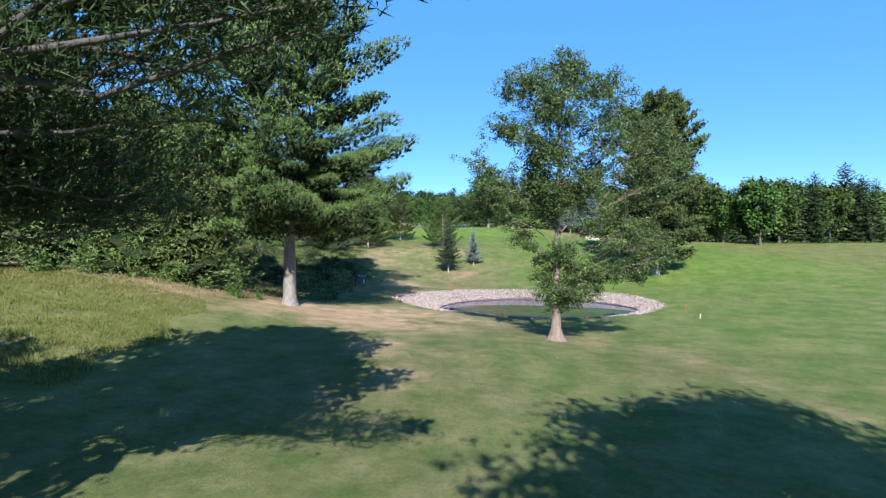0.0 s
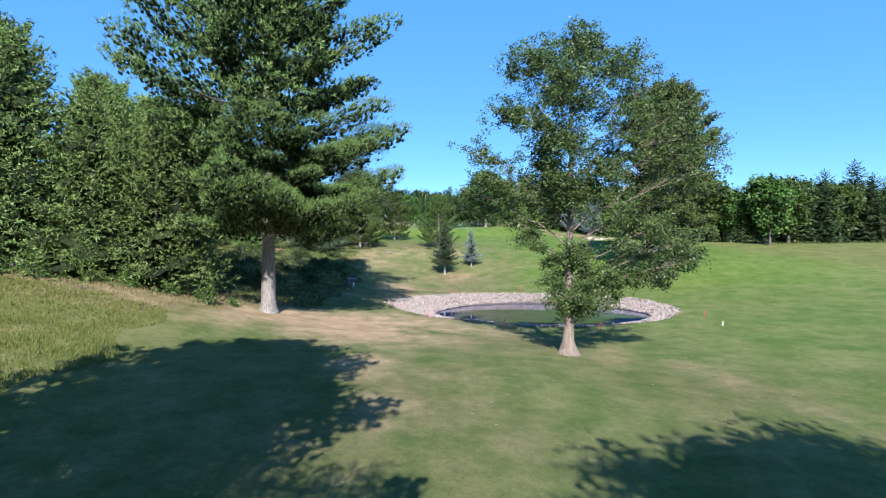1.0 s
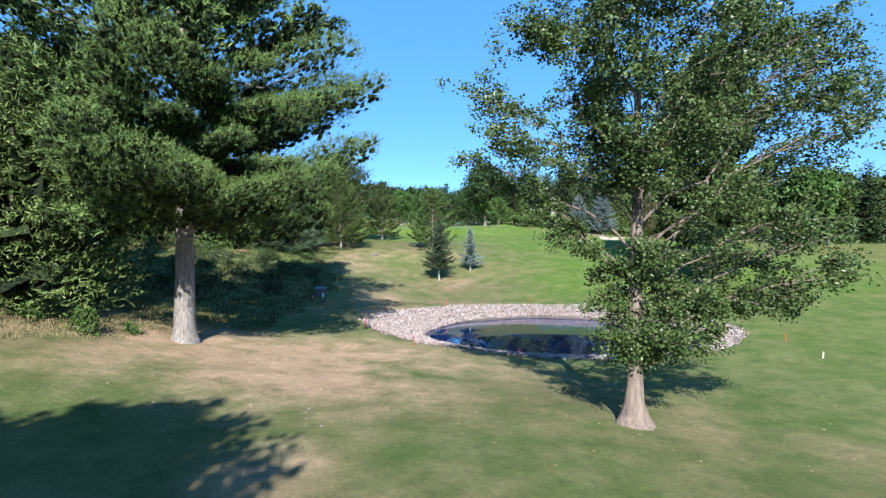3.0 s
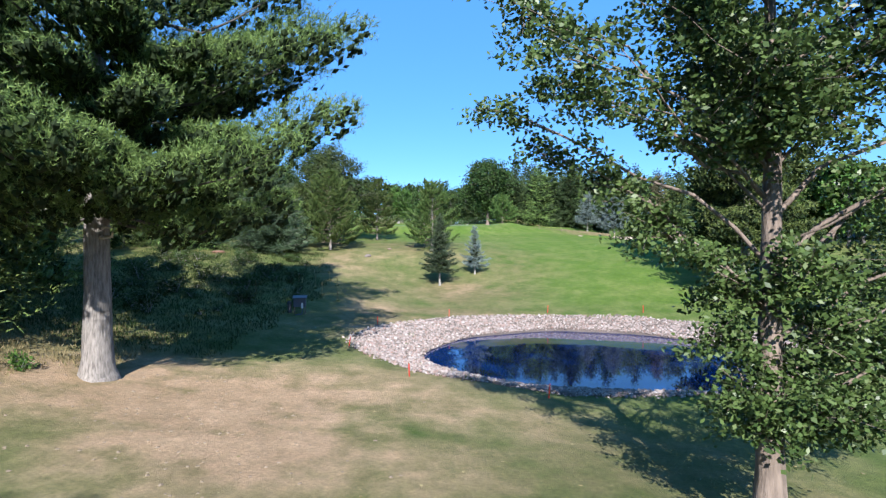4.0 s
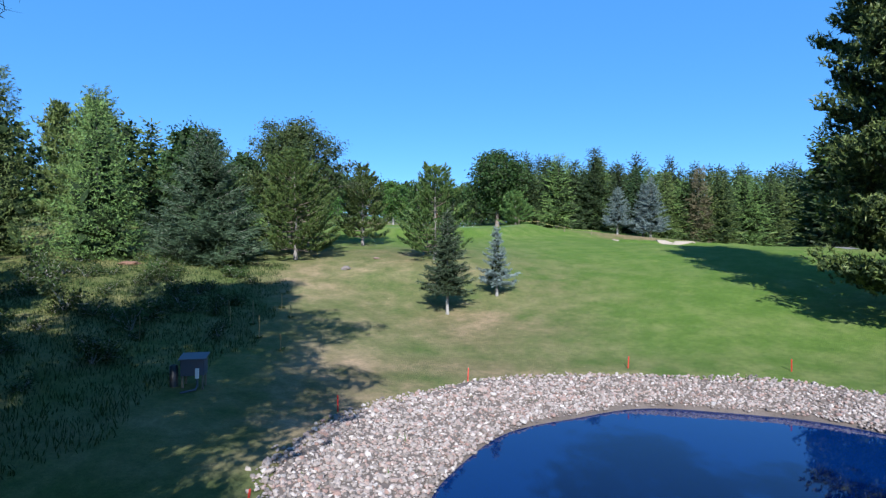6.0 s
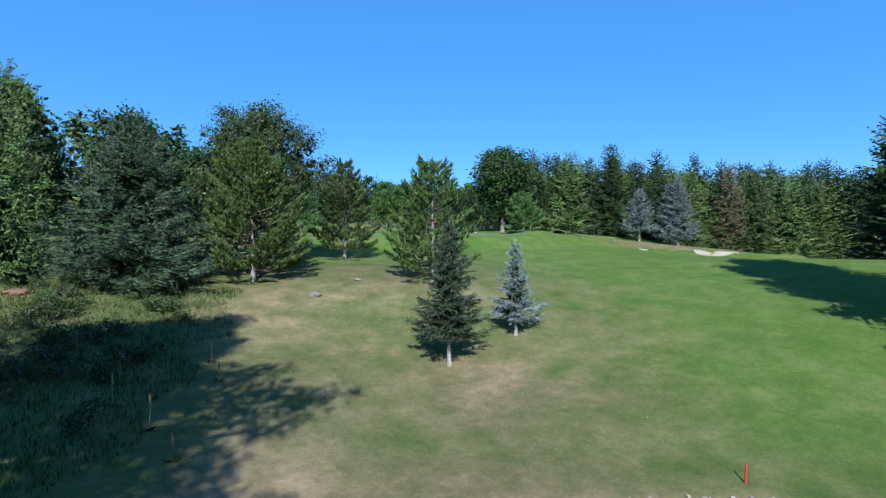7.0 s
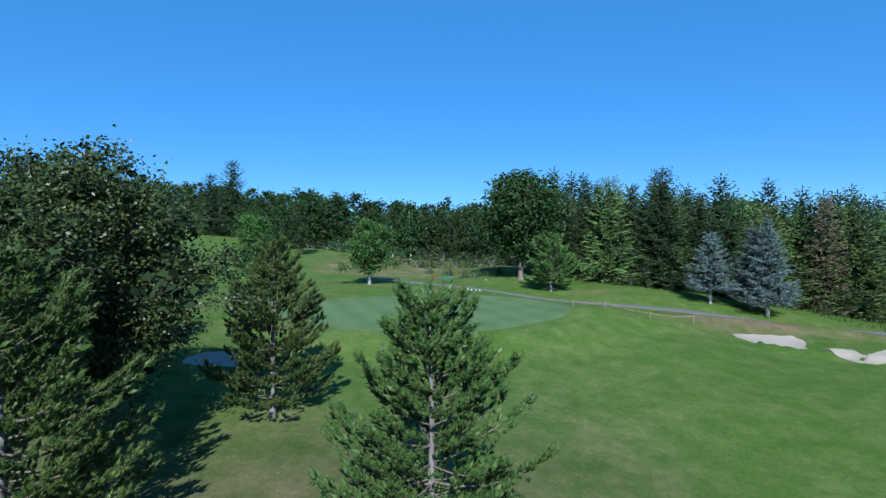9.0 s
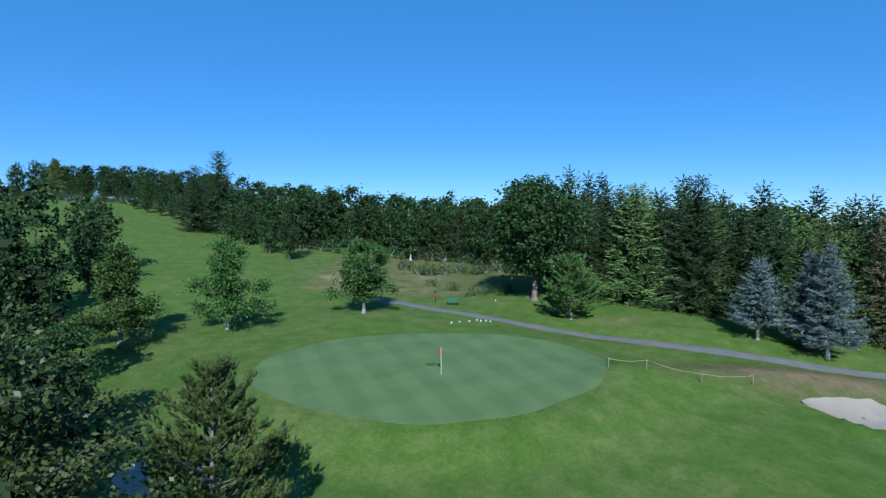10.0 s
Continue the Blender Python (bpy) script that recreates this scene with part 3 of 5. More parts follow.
bm.to_mesh(me)
bm.free()
me.materials.append(WATER)
tagged(new("pond_water", me), "still dark blue pond water reflecting sky", "pond", kind="structure")


# ---- trees ----
UP = np.array([0.0, 0.0, 1.0])


def trunk_line(h, lean=0.0, wander=0.015, n=14):
    t = np.linspace(0, 1, n)
    off = np.cumsum(rng.normal(size=(n, 2)) * wander * h / n ** 0.5, 0) * t[:, None]
    return np.concatenate([off + np.array([[lean * h, 0]]) * t[:, None] ** 1.5, (t * h)[:, None]], 1)


def along(line, z):
    return np.array([np.interp(z, line[:, 2], line[:, k]) for k in range(3)])


def trunk_tube(s, line, r0, sides=10, flare=1.45, bury=0.3):
    h = line[-1, 2]
    z = np.concatenate([[-bury, 0, 0.12, 0.35, 0.8], np.linspace(1.6, h, 16)]) if h > 4 else np.linspace(-bury, h, 8)
    p = np.array([along(line, max(q, 0)) for q in z])
    p[:, 2] = z
    r = r0 * np.clip(1 - z / h, 0.03, 1) ** 0.75 * (1 + (flare - 1) * np.exp(-np.maximum(z, 0) / 0.45))
    s.tube(p, r, sides, 0.07)


def dressed(tree, wood, leaf, wood_mat, leaf_mat):
    return part("trunk", wood.mesh("trunk", wood_mat, True), tree), part("crown", leaf.mesh("crown", leaf_mat), tree)


def pine(tree, h, clear, reach, r0, per=5, gap=1.0, plates=7, k=110, plate=0.62, needle=0.34, wide=0.034, rise=(2, 34), bark_mat=None, leaf_mat=None, lean=0.0, dead=0, ragged=0.3, boughs=(), lod=0, inner=0.5, thick=0.45, limit=None, shoots=0, inner_mat=None, fine_below=0.0, fine_side=(0, 0.2), core_above=-99.0, knit=(18, 0.2)):
    """A pine: tiers of long limbs that carry flat, dense plates of needles on their outer parts.
    reach(q): limb length at q, 0 at the crown's foot and 1 at its top. boughs: further limbs as height, azimuth, length."""
    wood, leaf, limb, core = Soup(), Soup(), Soup(), Soup()
    line = trunk_line(h, lean)
    trunk_tube(wood, line, r0, 12 if lod == 0 else 6)
    limbs = []
    z = clear
    while z < h * 0.985:
        q = (z - clear) / (h - clear)
        a0 = rng.uniform(0, 6.28)
        for b in range(per):
            L = reach(q) * rng.uniform(1 - ragged, 1 + 0.5 * ragged) * (0.5 if rng.random() < 0.07 else 1)
            limbs.append((min(z + rng.uniform(-0.35, 0.35) * gap, h * 0.98), a0 + b * 6.283 / per + rng.normal() * 0.25, L, radians(rise[0] + (rise[1] - rise[0]) * q ** 1.3 + rng.normal() * 5)))
        z += gap * rng.uniform(0.75, 1.25) * (1 - 0.4 * q)
    if limit:
        limbs = [(zz, a, min(L, limit(zz, a)), el) for zz, a, L, el in limbs if limit(zz, a) > 0.8]
    plain_limbs = len(limbs)
    limbs += [(bz, radians(ba), bl, radians(rise[0])) for bz, ba, bl in boughs]
    top = max(reach(0.3), 0.1)
    C, R, O, F = [], [], [], []
    t = np.linspace(0, 1, 7)
    for count, (zz, a, L, el) in enumerate(limbs):
        bough = count >= plain_limbs
        p0 = along(line, zz)
        out, lat = np.array([math.cos(a), math.sin(a), 0]), np.array([-math.sin(a), math.cos(a), 0])
        sag = 0.25 if bough else 1.0
        pts = p0 + out * (L * t * math.cos(el))[:, None] + UP * (L * (t * math.sin(el) + sag * (0.12 * t ** 3 - 0.09 * np.sin(t * 3.14))))[:, None]
        pts[1:] += rng.normal(size=(6, 3)) * 0.02 * L
        limb.tube(pts if lod == 0 else pts[::3], np.linspace(max(0.013 * L, 0.016), 0.007, 7)[::1 if lod == 0 else 3], 5 if lod == 0 else 3)
        m = max(2, int(round((1.5 if bough else 1.0) * plates * (0.35 + 0.65 * min(1.2, L / top)))))
        sp = np.linspace(0.40, 1.0, m)
        side = np.where(np.arange(m) % 2 == 0, 1.0, -1.0) * np.where(sp > 0.97, 0.0, 1.0)
        base = np.stack([np.interp(sp, t, pts[:, c]) for c in range(3)], 1)
        off = (0.35 if bough else 1.0) * (0.10 + 0.20 * (1.1 - sp)) * L * rng.uniform(0.6, 1.3, m)
        C.append(base + lat * (side * off)[:, None] + UP * rng.uniform(0.0, 0.12, (m, 1)) * plate)
        R.append((0.62 if bough else 1.0) * plate * (0.55 + 0.45 * L / top) * rng.uniform(0.7, 1.25, m))
        O.append(np.repeat(unit(out + UP * (0.15 + 0.8 * math.sin(max(el, 0))))[None], m, 0))
        F.append(np.full(m, 1.0 if bough or zz < fine_below and math.cos(a - radians(fine_side[0])) > fine_side[1] else 0.0))
    C.append(line[-1:] - UP * plate * 0.3)
    R.append(np.array([plate * 0.5]))
    O.append(UP[None])
    F.append(np.zeros(1))
    C, R, O, F = np.concatenate(C), np.concatenate(R), np.concatenate(O), np.concatenate(F)
    num = np.maximum(8, ((shoots or k) * (R / plate) ** 1.6) * (1 + 2.8 * F)).astype(int)
    idx = np.repeat(np.arange(len(C)), num)
    g = unit(rng.normal(size=(len(idx), 3))) * rng.uniform(0.55 if inner > 0.6 else 0.25 if shoots else 0.45, 1.08, (len(idx), 1)) ** 0.6
    horiz = np.stack([-O[idx][:, 1], O[idx][:, 0], np.zeros(len(idx))], 1)
    if shoots:
        g[:, 2] = np.abs(g[:, 2]) * np.where(rng.random(len(g)) < (0.84 if inner > 0.6 else 0.66), 1.0, -1.0)
    p = C[idx] + R[idx][:, None] * (O[idx] * g[:, :1] * 1.1 + horiz * g[:, 1:2] + UP * g[:, 2:] * thick)
    d = O[idx] * 0.45 + horiz * g[:, 1:2] * 0.8 + UP * 0.55 + rng.normal(size=(len(idx), 3)) * (0.28 if shoots else 0.5)
    if shoots:
        # brush-like shoots, each set round with k needles
        d = unit(d)
        fine = np.repeat(1 - 0.5 * F[idx], k)
        own = 0.30 * rng.uniform(0.7, 1.25, (len(p), 1))
        p, d, own = np.repeat(p, k, 0), np.repeat(d, k, 0), np.repeat(own, k, 0)
        p = p + d * own * (rng.uniform(0, 1, (len(p), 1)) - 0.5)
        d = d * 0.75 + rng.normal(size=d.shape) * 0.5
    else:
        fine = 1.0
    leaf.needles(p, d, needle * fine ** 0.6 * rng.uniform(0.65, 1.2, len(p)), wide * fine ** 1.55 * rng.uniform(0.7, 1.3, len(p)))
    trunk, crown = dressed(tree, wood, leaf, bark_mat or PINEBARK, leaf_mat or PINE)
    part("branchwork", limb.mesh("branchwork", DARKBARK, True), trunk)
    # the close-set inner needles of each plate; a near-black inner_mat paints shade
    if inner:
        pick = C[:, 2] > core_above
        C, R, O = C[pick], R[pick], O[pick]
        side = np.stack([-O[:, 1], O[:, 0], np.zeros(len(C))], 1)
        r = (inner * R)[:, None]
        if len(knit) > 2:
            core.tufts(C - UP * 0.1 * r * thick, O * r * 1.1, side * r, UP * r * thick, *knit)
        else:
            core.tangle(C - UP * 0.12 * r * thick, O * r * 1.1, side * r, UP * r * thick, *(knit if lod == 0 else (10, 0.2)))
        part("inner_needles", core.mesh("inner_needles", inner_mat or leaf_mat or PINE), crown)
    for q in range(dead):
        s = Soup()
        zz, a, L = clear * rng.uniform(0.8, 1.1), rng.uniform(3.3, 6.0), rng.uniform(0.8, 2.2)
        w = np.linspace(0, 1, 5)[:, None]
        s.tube(along(line, zz) + np.array([[math.cos(a), math.sin(a), 0.15]]) * L * w + rng.normal(size=(5, 3)) * 0.05, np.linspace(0.10, 0.035, 5), 6)
        part("dead_branch", s.mesh("dead_branch", DEADWOOD, True), trunk, "bare bleached branch stub")
    return tree


def spruce(tree, h, clear, foot, r0, gap=0.34, per=8, twigs=9, k=2, twig=0.36, wide=0.03, droop=0.14, mat=None, power=0.9, uneven=0.2, bark_mat=None, rep=2, lod=0, shoots_only=False, dense=0.5):
    """A spruce: a cone of flat drooping sprays, each branch set on both sides with short needled twigs."""
    wood, leaf = Soup(), Soup()
    line = trunk_line(h, 0, 0.004)
    trunk_tube(wood, line, r0, 9 if lod == 0 else 5, 1.25)
    P, D, L2 = [], [], []
    z = clear
    while z < h * 0.97:
        q = (z - clear) / (h - clear)
        a0 = rng.uniform(0, 6.28)
        R = foot * ((1 - q) ** power) + (0.10 if lod == 0 else 0.45)
        n_here = max(4, int(per * (0.65 + 0.5 * (1 - q))))
        for b in range(n_here):
            L = R * rng.uniform(1 - uneven, 1 + uneven * 0.6)
            a = a0 + b * 6.283 / n_here + rng.normal() * 0.18
            out, lat = np.array([math.cos(a), math.sin(a), 0]), np.array([-math.sin(a), math.cos(a), 0])
            p0 = along(line, z + rng.uniform(-0.4, 0.4) * gap)
            slope = -droop * (1 - q) + 0.75 * q ** 2.5
            t = np.linspace(0, 1, 6)
            pts = p0 + out * (L * t)[:, None] + UP * (L * (slope * t + 0.16 * t ** 2.5 - 0.05 * np.sin(3.14 * t)))[:, None]
            if lod == 0:
                wood.tube(pts, np.linspace(max(0.012 * L, 0.012), 0.006, 6), 4)
            m = max(3, int(twigs * L / max(foot, 0.1)) + 2)
            sp = np.linspace(0.10, 1.0, m)
            base = np.stack([np.interp(sp, t, pts[:, c]) for c in range(3)], 1)
            for side in (-1, 1):
                for again in range(k):
                    d = unit(lat * side * rng.uniform(0.6, 1.0, (m, 1)) + out * rng.uniform(0.45, 1.0, (m, 1)) + UP * rng.normal(-0.05, 0.25, (m, 1)))
                    P.append(base + rng.normal(size=(m, 3)) * 0.03 * L)
                    D.append(d)
                    L2.append((0.34 * L * (1.2 - sp) + twig * 0.5) * rng.uniform(0.7, 1.25, m))
            P.append(pts[2:-1])
            D.append(unit(out + UP * 0.15)[None].repeat(3, 0))
            L2.append(np.full(3, L * 0.4))
        z += gap * rng.uniform(0.8, 1.2) * (1 - 0.3 * q)
    for q in range(5):
        P.append(line[-1:] - UP * 0.12 * q)
        D.append(unit(UP + rng.normal(size=3) * 0.22)[None])
        L2.append(np.array([twig * (1.1 if lod == 0 else 0.6)]))
    P, D, L2 = np.concatenate(P), unit(np.concatenate(D)), np.concatenate(L2)
    if not shoots_only:
        leaf.blades(P, D, L2, wide * (0.6 + L2 / L2.max()))
    if lod == 0:
        leaf.blades(P, D + UP * 0.15, L2 * 0.9, wide * (0.6 + L2 / L2.max()))
    # short needle shoots along every twig give it its ragged edge
    fr = rng.uniform(0.15, 1.0, (len(P) * rep, 1))
    p = np.repeat(P, rep, 0) + np.repeat(D * L2[:, None], rep, 0) * fr
    d = np.repeat(D, rep, 0) * 0.7 + rng.normal(size=(len(p), 3)) * 0.6 + UP * 0.15
    leaf.needles(p, d, twig * rng.uniform(0.4, 0.85, len(p)), wide * 0.9)
    trunk, crown = dressed(tree, wood, leaf, bark_mat or GREYBARK, mat or SPRUCE)
    # the close-set inner twigs round the stem, painted near-black as shade
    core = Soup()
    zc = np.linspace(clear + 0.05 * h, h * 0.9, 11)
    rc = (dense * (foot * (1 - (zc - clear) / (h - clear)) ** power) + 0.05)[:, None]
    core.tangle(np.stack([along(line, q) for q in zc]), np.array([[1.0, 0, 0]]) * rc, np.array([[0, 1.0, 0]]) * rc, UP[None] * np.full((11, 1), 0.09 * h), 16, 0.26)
    part("inner_foliage", core.mesh("inner_foliage", SHADELEAF), crown)
    return tree


def broadleaf(tree, h, clear, crown, r0, limbs=22, subs=9, clusters=4, leaves=12, size=0.17, mat=None, bark_mat=None, fork=0.75, clumps=None, lumps=0.25, puff=0.36, trunk_top=0.8, lod=0, flare=1.6, tuft=0.0, core=0.8):
    """A broad-leaved tree. crown: half width and the heights of the crown's foot and top. clumps: further leaf masses x, y, z, radius."""
    wood, leaf = Soup(), Soup()
    line = trunk_line(h * trunk_top, 0, 0.02)
    trunk_tube(wood, line, r0, 12 if lod == 0 else 6, flare)
    half, zlo, zhi = crown
    puff *= half
    mid, hz2 = 0.5 * (zlo + zhi), 0.5 * (zhi - zlo)
    ends = []
    for q in range(limbs):
        cz = 1 - 2 * (q + 0.5) / limbs
        a = q * 2.39996 + rng.normal() * 0.25
        r = math.sqrt(max(0, 1 - cz * cz)) * (0.35 + 0.65 * rng.random() ** 0.4)
        k = rng.uniform(1 - lumps, 1.0) * (0.8 if cz < -0.6 else 1)
        rc = puff * rng.uniform(0.7, 1.15)
        ends.append((np.array([(half - 0.7 * rc) * r * k * math.cos(a), (half - 0.7 * rc) * r * k * math.sin(a), mid + (hz2 - 0.6 * rc) * cz * rng.uniform(1 - 0.5 * lumps, 1)]), rc))
    ends += [(np.array(c[:3], float), c[3]) for c in (clumps or [])]
    P = []
    for e, rc in ends:
        flat = math.hypot(e[0], e[1])
        z0 = np.clip(e[2] - fork * flat * rng.uniform(0.6, 1.1) - 0.4, clear, h * trunk_top * 0.95)
        p0 = along(line, z0)
        t = np.linspace(0, 1, 8)[:, None]
        pts = p0 + (e - p0) * t + UP * (0.07 * flat + 0.2) * np.sin(t * 3.14)
        Ln = np.linalg.norm(e - p0)
        pts[1:-1] += rng.normal(size=(6, 3)) * 0.02 * Ln
        wood.tube(pts if lod == 0 else pts[::3], np.linspace(min(r0 * 0.26, 0.0055 * Ln + 0.014), 0.008, 8)[::1 if lod == 0 else 3], 6 if lod == 0 else 3)
        if tuft:
            sp = rng.uniform(0.35, 0.95, int(4 + 1.6 * Ln))
            P.append(np.stack([np.interp(sp, t[:, 0], pts[:, c]) for c in range(3)], 1) + rng.normal(size=(len(sp), 3)) * 0.2)
        ns = max(3, int(subs * (rc / puff) ** 1.5)) if puff else subs
        for q in range(ns):
            sp = rng.uniform(0.5, 1.0)
            b = np.array([np.interp(sp, t[:, 0], pts[:, c]) for c in range(3)])
            d = unit(rng.normal(size=3))
            tip = e + d * rc * rng.uniform(0.45, 1.0) ** 0.6 * np.array([1, 1, 0.75])
            if lod == 0:
                wood.tube(np.stack([b, 0.5 * (b + tip) + rng.normal(size=3) * 0.06 * rc, tip]), [0.018, 0.011, 0.005], 3)
            w = np.linspace(0.5, 1.0, clusters)[:, None]
            P.append(b + (tip - b) * w + rng.normal(size=(clusters, 3)) * (0.17 if tuft else 0.13) * rc)
    P = np.concatenate(P)
    n = len(P)
    c = np.repeat(P, leaves, 0) + rng.normal(size=(n * leaves, 3)) * np.array([1, 1, 0.7]) * (tuft or 0.09 * half ** 0.5 + size * 0.55)
    d = rng.normal(size=(n * leaves, 3)) * np.array([1, 1, 0.6]) - UP * 0.2
    leaf.blades(c, d, size * rng.uniform(0.7, 1.35, n * leaves), size * (0.31 if tuft else 0.36) * rng.uniform(0.8, 1.25, n * leaves))
    trunk, top = dressed(tree, wood, leaf, bark_mat or GREYBARK, mat or MAPLELEAF)
    # near-black blades inside each clump, with the crown's inner shade in their colour
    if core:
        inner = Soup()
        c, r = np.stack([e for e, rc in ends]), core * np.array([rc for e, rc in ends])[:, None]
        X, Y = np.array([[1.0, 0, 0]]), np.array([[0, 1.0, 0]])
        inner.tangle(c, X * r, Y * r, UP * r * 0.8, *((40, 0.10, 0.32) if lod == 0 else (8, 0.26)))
        part("inner_foliage", inner.mesh("inner_foliage", SHADELEAF), top)
    return tree


def red_pine(tree, h, clear, reach, r0, gap=0.5, per=6, leaf_mat=None, needles=20, brush=0.36, length=0.20, wide=0.013):
    """A young pine whose limbs turn up at their ends and carry bottle-brush shoots."""
    wood, limb, leaf, core = Soup(), Soup(), Soup(), Soup()
    line = trunk_line(h, 0, 0.008)
    trunk_tube(wood, line, r0, 10, 1.3)
    P, D = [], []
    z = clear
    t = np.linspace(0, 1, 7)
    while z < h * 0.97:
        q = (z - clear) / (h - clear)
        a0 = rng.uniform(0, 6.28)
        for b in range(per):
            L = max(0.25, reach(q) * rng.uniform(0.6, 1.2))
            a = a0 + b * 6.283 / per + rng.normal() * 0.22
            out, lat = np.array([math.cos(a), math.sin(a), 0]), np.array([-math.sin(a), math.cos(a), 0])
            el = 0.05 + 0.75 * q ** 1.2 + rng.normal() * 0.06
            pts = along(line, min(z + rng.uniform(-0.3, 0.3) * gap, h * 0.98)) + out * (L * t)[:, None] + UP * (L * (el * t - 0.06 * np.sin(3.14 * t) + 0.16 * t ** 3))[:, None] + lat * (0.05 * L * rng.normal() * t ** 2)[:, None]
            limb.tube(pts, np.linspace(max(0.014 * L, 0.014), 0.007, 7), 4)
            m = max(3, int(4.4 * L + 2))
            for side in (-1, 0, 1):
                sp = np.linspace(0.30 if side else 0.45, 1.0, m) + rng.normal(size=m) * 0.03
                base = np.stack([np.interp(sp, t, pts[:, c]) for c in range(3)], 1)
                off = abs(side) * (0.10 + 0.30 * (1.05 - sp) * L) * rng.uniform(0.5, 1.25, m)
                P.append(base + lat * (side * off)[:, None] + out * (0.5 * off)[:, None] + UP * rng.normal(0.02, 0.06, (m, 1)))
                D.append(unit(out * 0.55 + lat * side * rng.uniform(0.2, 0.6, (m, 1)) + UP * rng.uniform(0.45, 1.1, (m, 1)) + rng.normal(size=(m, 3)) * 0.15))
        z += gap * rng.uniform(0.8, 1.2)
    P.append(line[-1:] - UP * 0.15)
    D.append(UP[None])
    P, D = np.concatenate(P), np.concatenate(D)
    n = len(P)
    own = brush * rng.uniform(0.65, 1.2, n)
    u = unit(np.cross(D, rng.normal(size=(n, 3))))
    w = np.cross(D, u)
    core.spindles(P + D * (0.45 * own)[:, None], u * (0.22 * own)[:, None], w * (0.22 * own)[:, None], D * (0.55 * own)[:, None])
    p, d, u, w, own = (np.repeat(x, needles, 0) for x in (P, D, u, w, own))
    ang = rng.uniform(0, 6.28, (len(p), 1))
    p = p + d * (own * rng.uniform(0.0, 0.95, len(p)))[:, None]
    d = d * rng.uniform(0.5, 1.0, (len(p), 1)) + (u * np.cos(ang) + w * np.sin(ang)) * 0.8
    leaf.needles(p, d, length * rng.uniform(0.7, 1.2, len(p)), wide)
    trunk, crown = dressed(tree, wood, leaf, PINEBARK, leaf_mat or REDPINE)
    part("branchwork", limb.mesh("branchwork", OAKBARK, True), trunk)
    part("inner_needles", core.mesh("inner_needles", leaf_mat or REDPINE), crown)
    return tree


# the great white pine by the dry bank
def big_reach(q):
    return np.interp(q, [0, 0.12, 0.45, 0.7, 0.9, 1.0], [6.4, 8.0, 8.8, 6.0, 3.2, 1.0])


tree = thing("white_pine", "tall old white pine with a bare grey lower trunk", "pine tree", on(-14.25, 46.6), 20)
pine(tree, 30.5, 6.8, big_reach, 0.55, 5, 1.5, 9, 7, 1.3, 0.34, 0.038, (-3, 30), dead=4, ragged=0.5, inner=0.85, thick=0.6, knit=(26, 0.12, 0.42), inner_mat=SHADELEAF, shoots=46, boughs=[(7.0, -65, 4.6), (7.4, -30, 5.6), (7.8, -95, 5.2), (8.4, -55, 6.2), (9.0, -80, 5.8), (9.6, -40, 6.6), (10.4, -65, 6.2), (11.4, -90, 6.0), (12.2, -50, 6.6), (13.2, -70, 6.2)], fine_below=15.0, fine_side=(-45, -0.15))

# the white pine beyond the pond
tree = thing("white_pine", "white pine with pale trunk on the fairway slope", "pine tree", on(29.2, 76.3), 70)
pine(tree, 25.0, 3.2, lambda q: np.interp(q, [0, 0.4, 0.65, 0.85, 1], [5.2, 5.4, 6.0, 4.0, 0.8]), 0.42, 5, 1.35, 9, 7, 1.15, 0.36, 0.046, (-2, 32), bark_mat=GREYBARK, inner=0.8, knit=(16, 0.14, 0.44), inner_mat=SHADELEAF, thick=0.55, shoots=26, ragged=0.3)

# the pine whose boughs hang over the starting point, and the maple beside it
tree = thing("white_pine", "white pine with low overhanging boughs, coloured dark for shade", "pine tree", on(-9.1, 6.4), 0)


def over_limit(z, a):
    """How far the limbs of the first pine reach: short on the sunny side low down, and clear of the flight line."""
    c, s = math.cos(a), math.sin(a)
    far = 0.5
    while far < 12:
        x, y, low = -9.1 + far * c, 6.4 + far * s, z + 0.05 * far - 1.4
        if y > 2.5 and x / (y - 2.3) > -1.05 and (low - 6) / (y - 2.3) < 0.5:
            break
        far += 0.25
    if s < -0.05:
        far = min(far, (1.376 * z - (9.0 if abs(c) < 0.3 else 12.4)) / -s)
    return far


# DARKFIR instead of PINE needles puts the boughs' shade into their colour
pine(tree, 20.4, 6.6, lambda q: np.interp(q, [0, 0.15, 0.4, 0.65, 0.85, 1], [6.2, 7.0, 7.6, 5.0, 2.8, 0.7]), 0.14, 6, 0.88, 9, 8, 1.1, 0.30, 0.034, (0, 22), leaf_mat=DARKFIR, inner=0.95, knit=(34, 0.13, 0.42), thick=0.6, limit=over_limit, shoots=11, ragged=0.42, inner_mat=SHADELEAF, core_above=9.0,
     boughs=[(8.2, -4, 8.0), (8.2, -8, 8.3), (8.4, -11, 8.4), (8.5, -3, 7.9), (8.6, -6, 8.4), (8.0, 2, 6.6), (7.6, 6, 6.2), (7.0, 28, 5.2), (6.6, 34, 5.0), (6.4, 40, 5.2), (6.8, 22, 4.9), (6.9, 48, 5.4), (7.4, 32, 5.1), (6.2, 38, 4.6), (6.5, 55, 5.8), (7.2, 42, 5.3), (7.6, 20, 5.2), (8.3, 12, 5.6), (7.9, 28, 5.1)])
tree = thing("maple_tree", "full round maple casting shade on the lawn", "maple tree", on(10.2, -7.4), 0)
broadleaf(tree, 21.5, 3.2, (9.8, 4.2, 21.5), 0.36, 56, 14, 4, 18, 0.38, MAPLELEAF, None, 0.75, None, 0.18, 0.3, core=0.5)

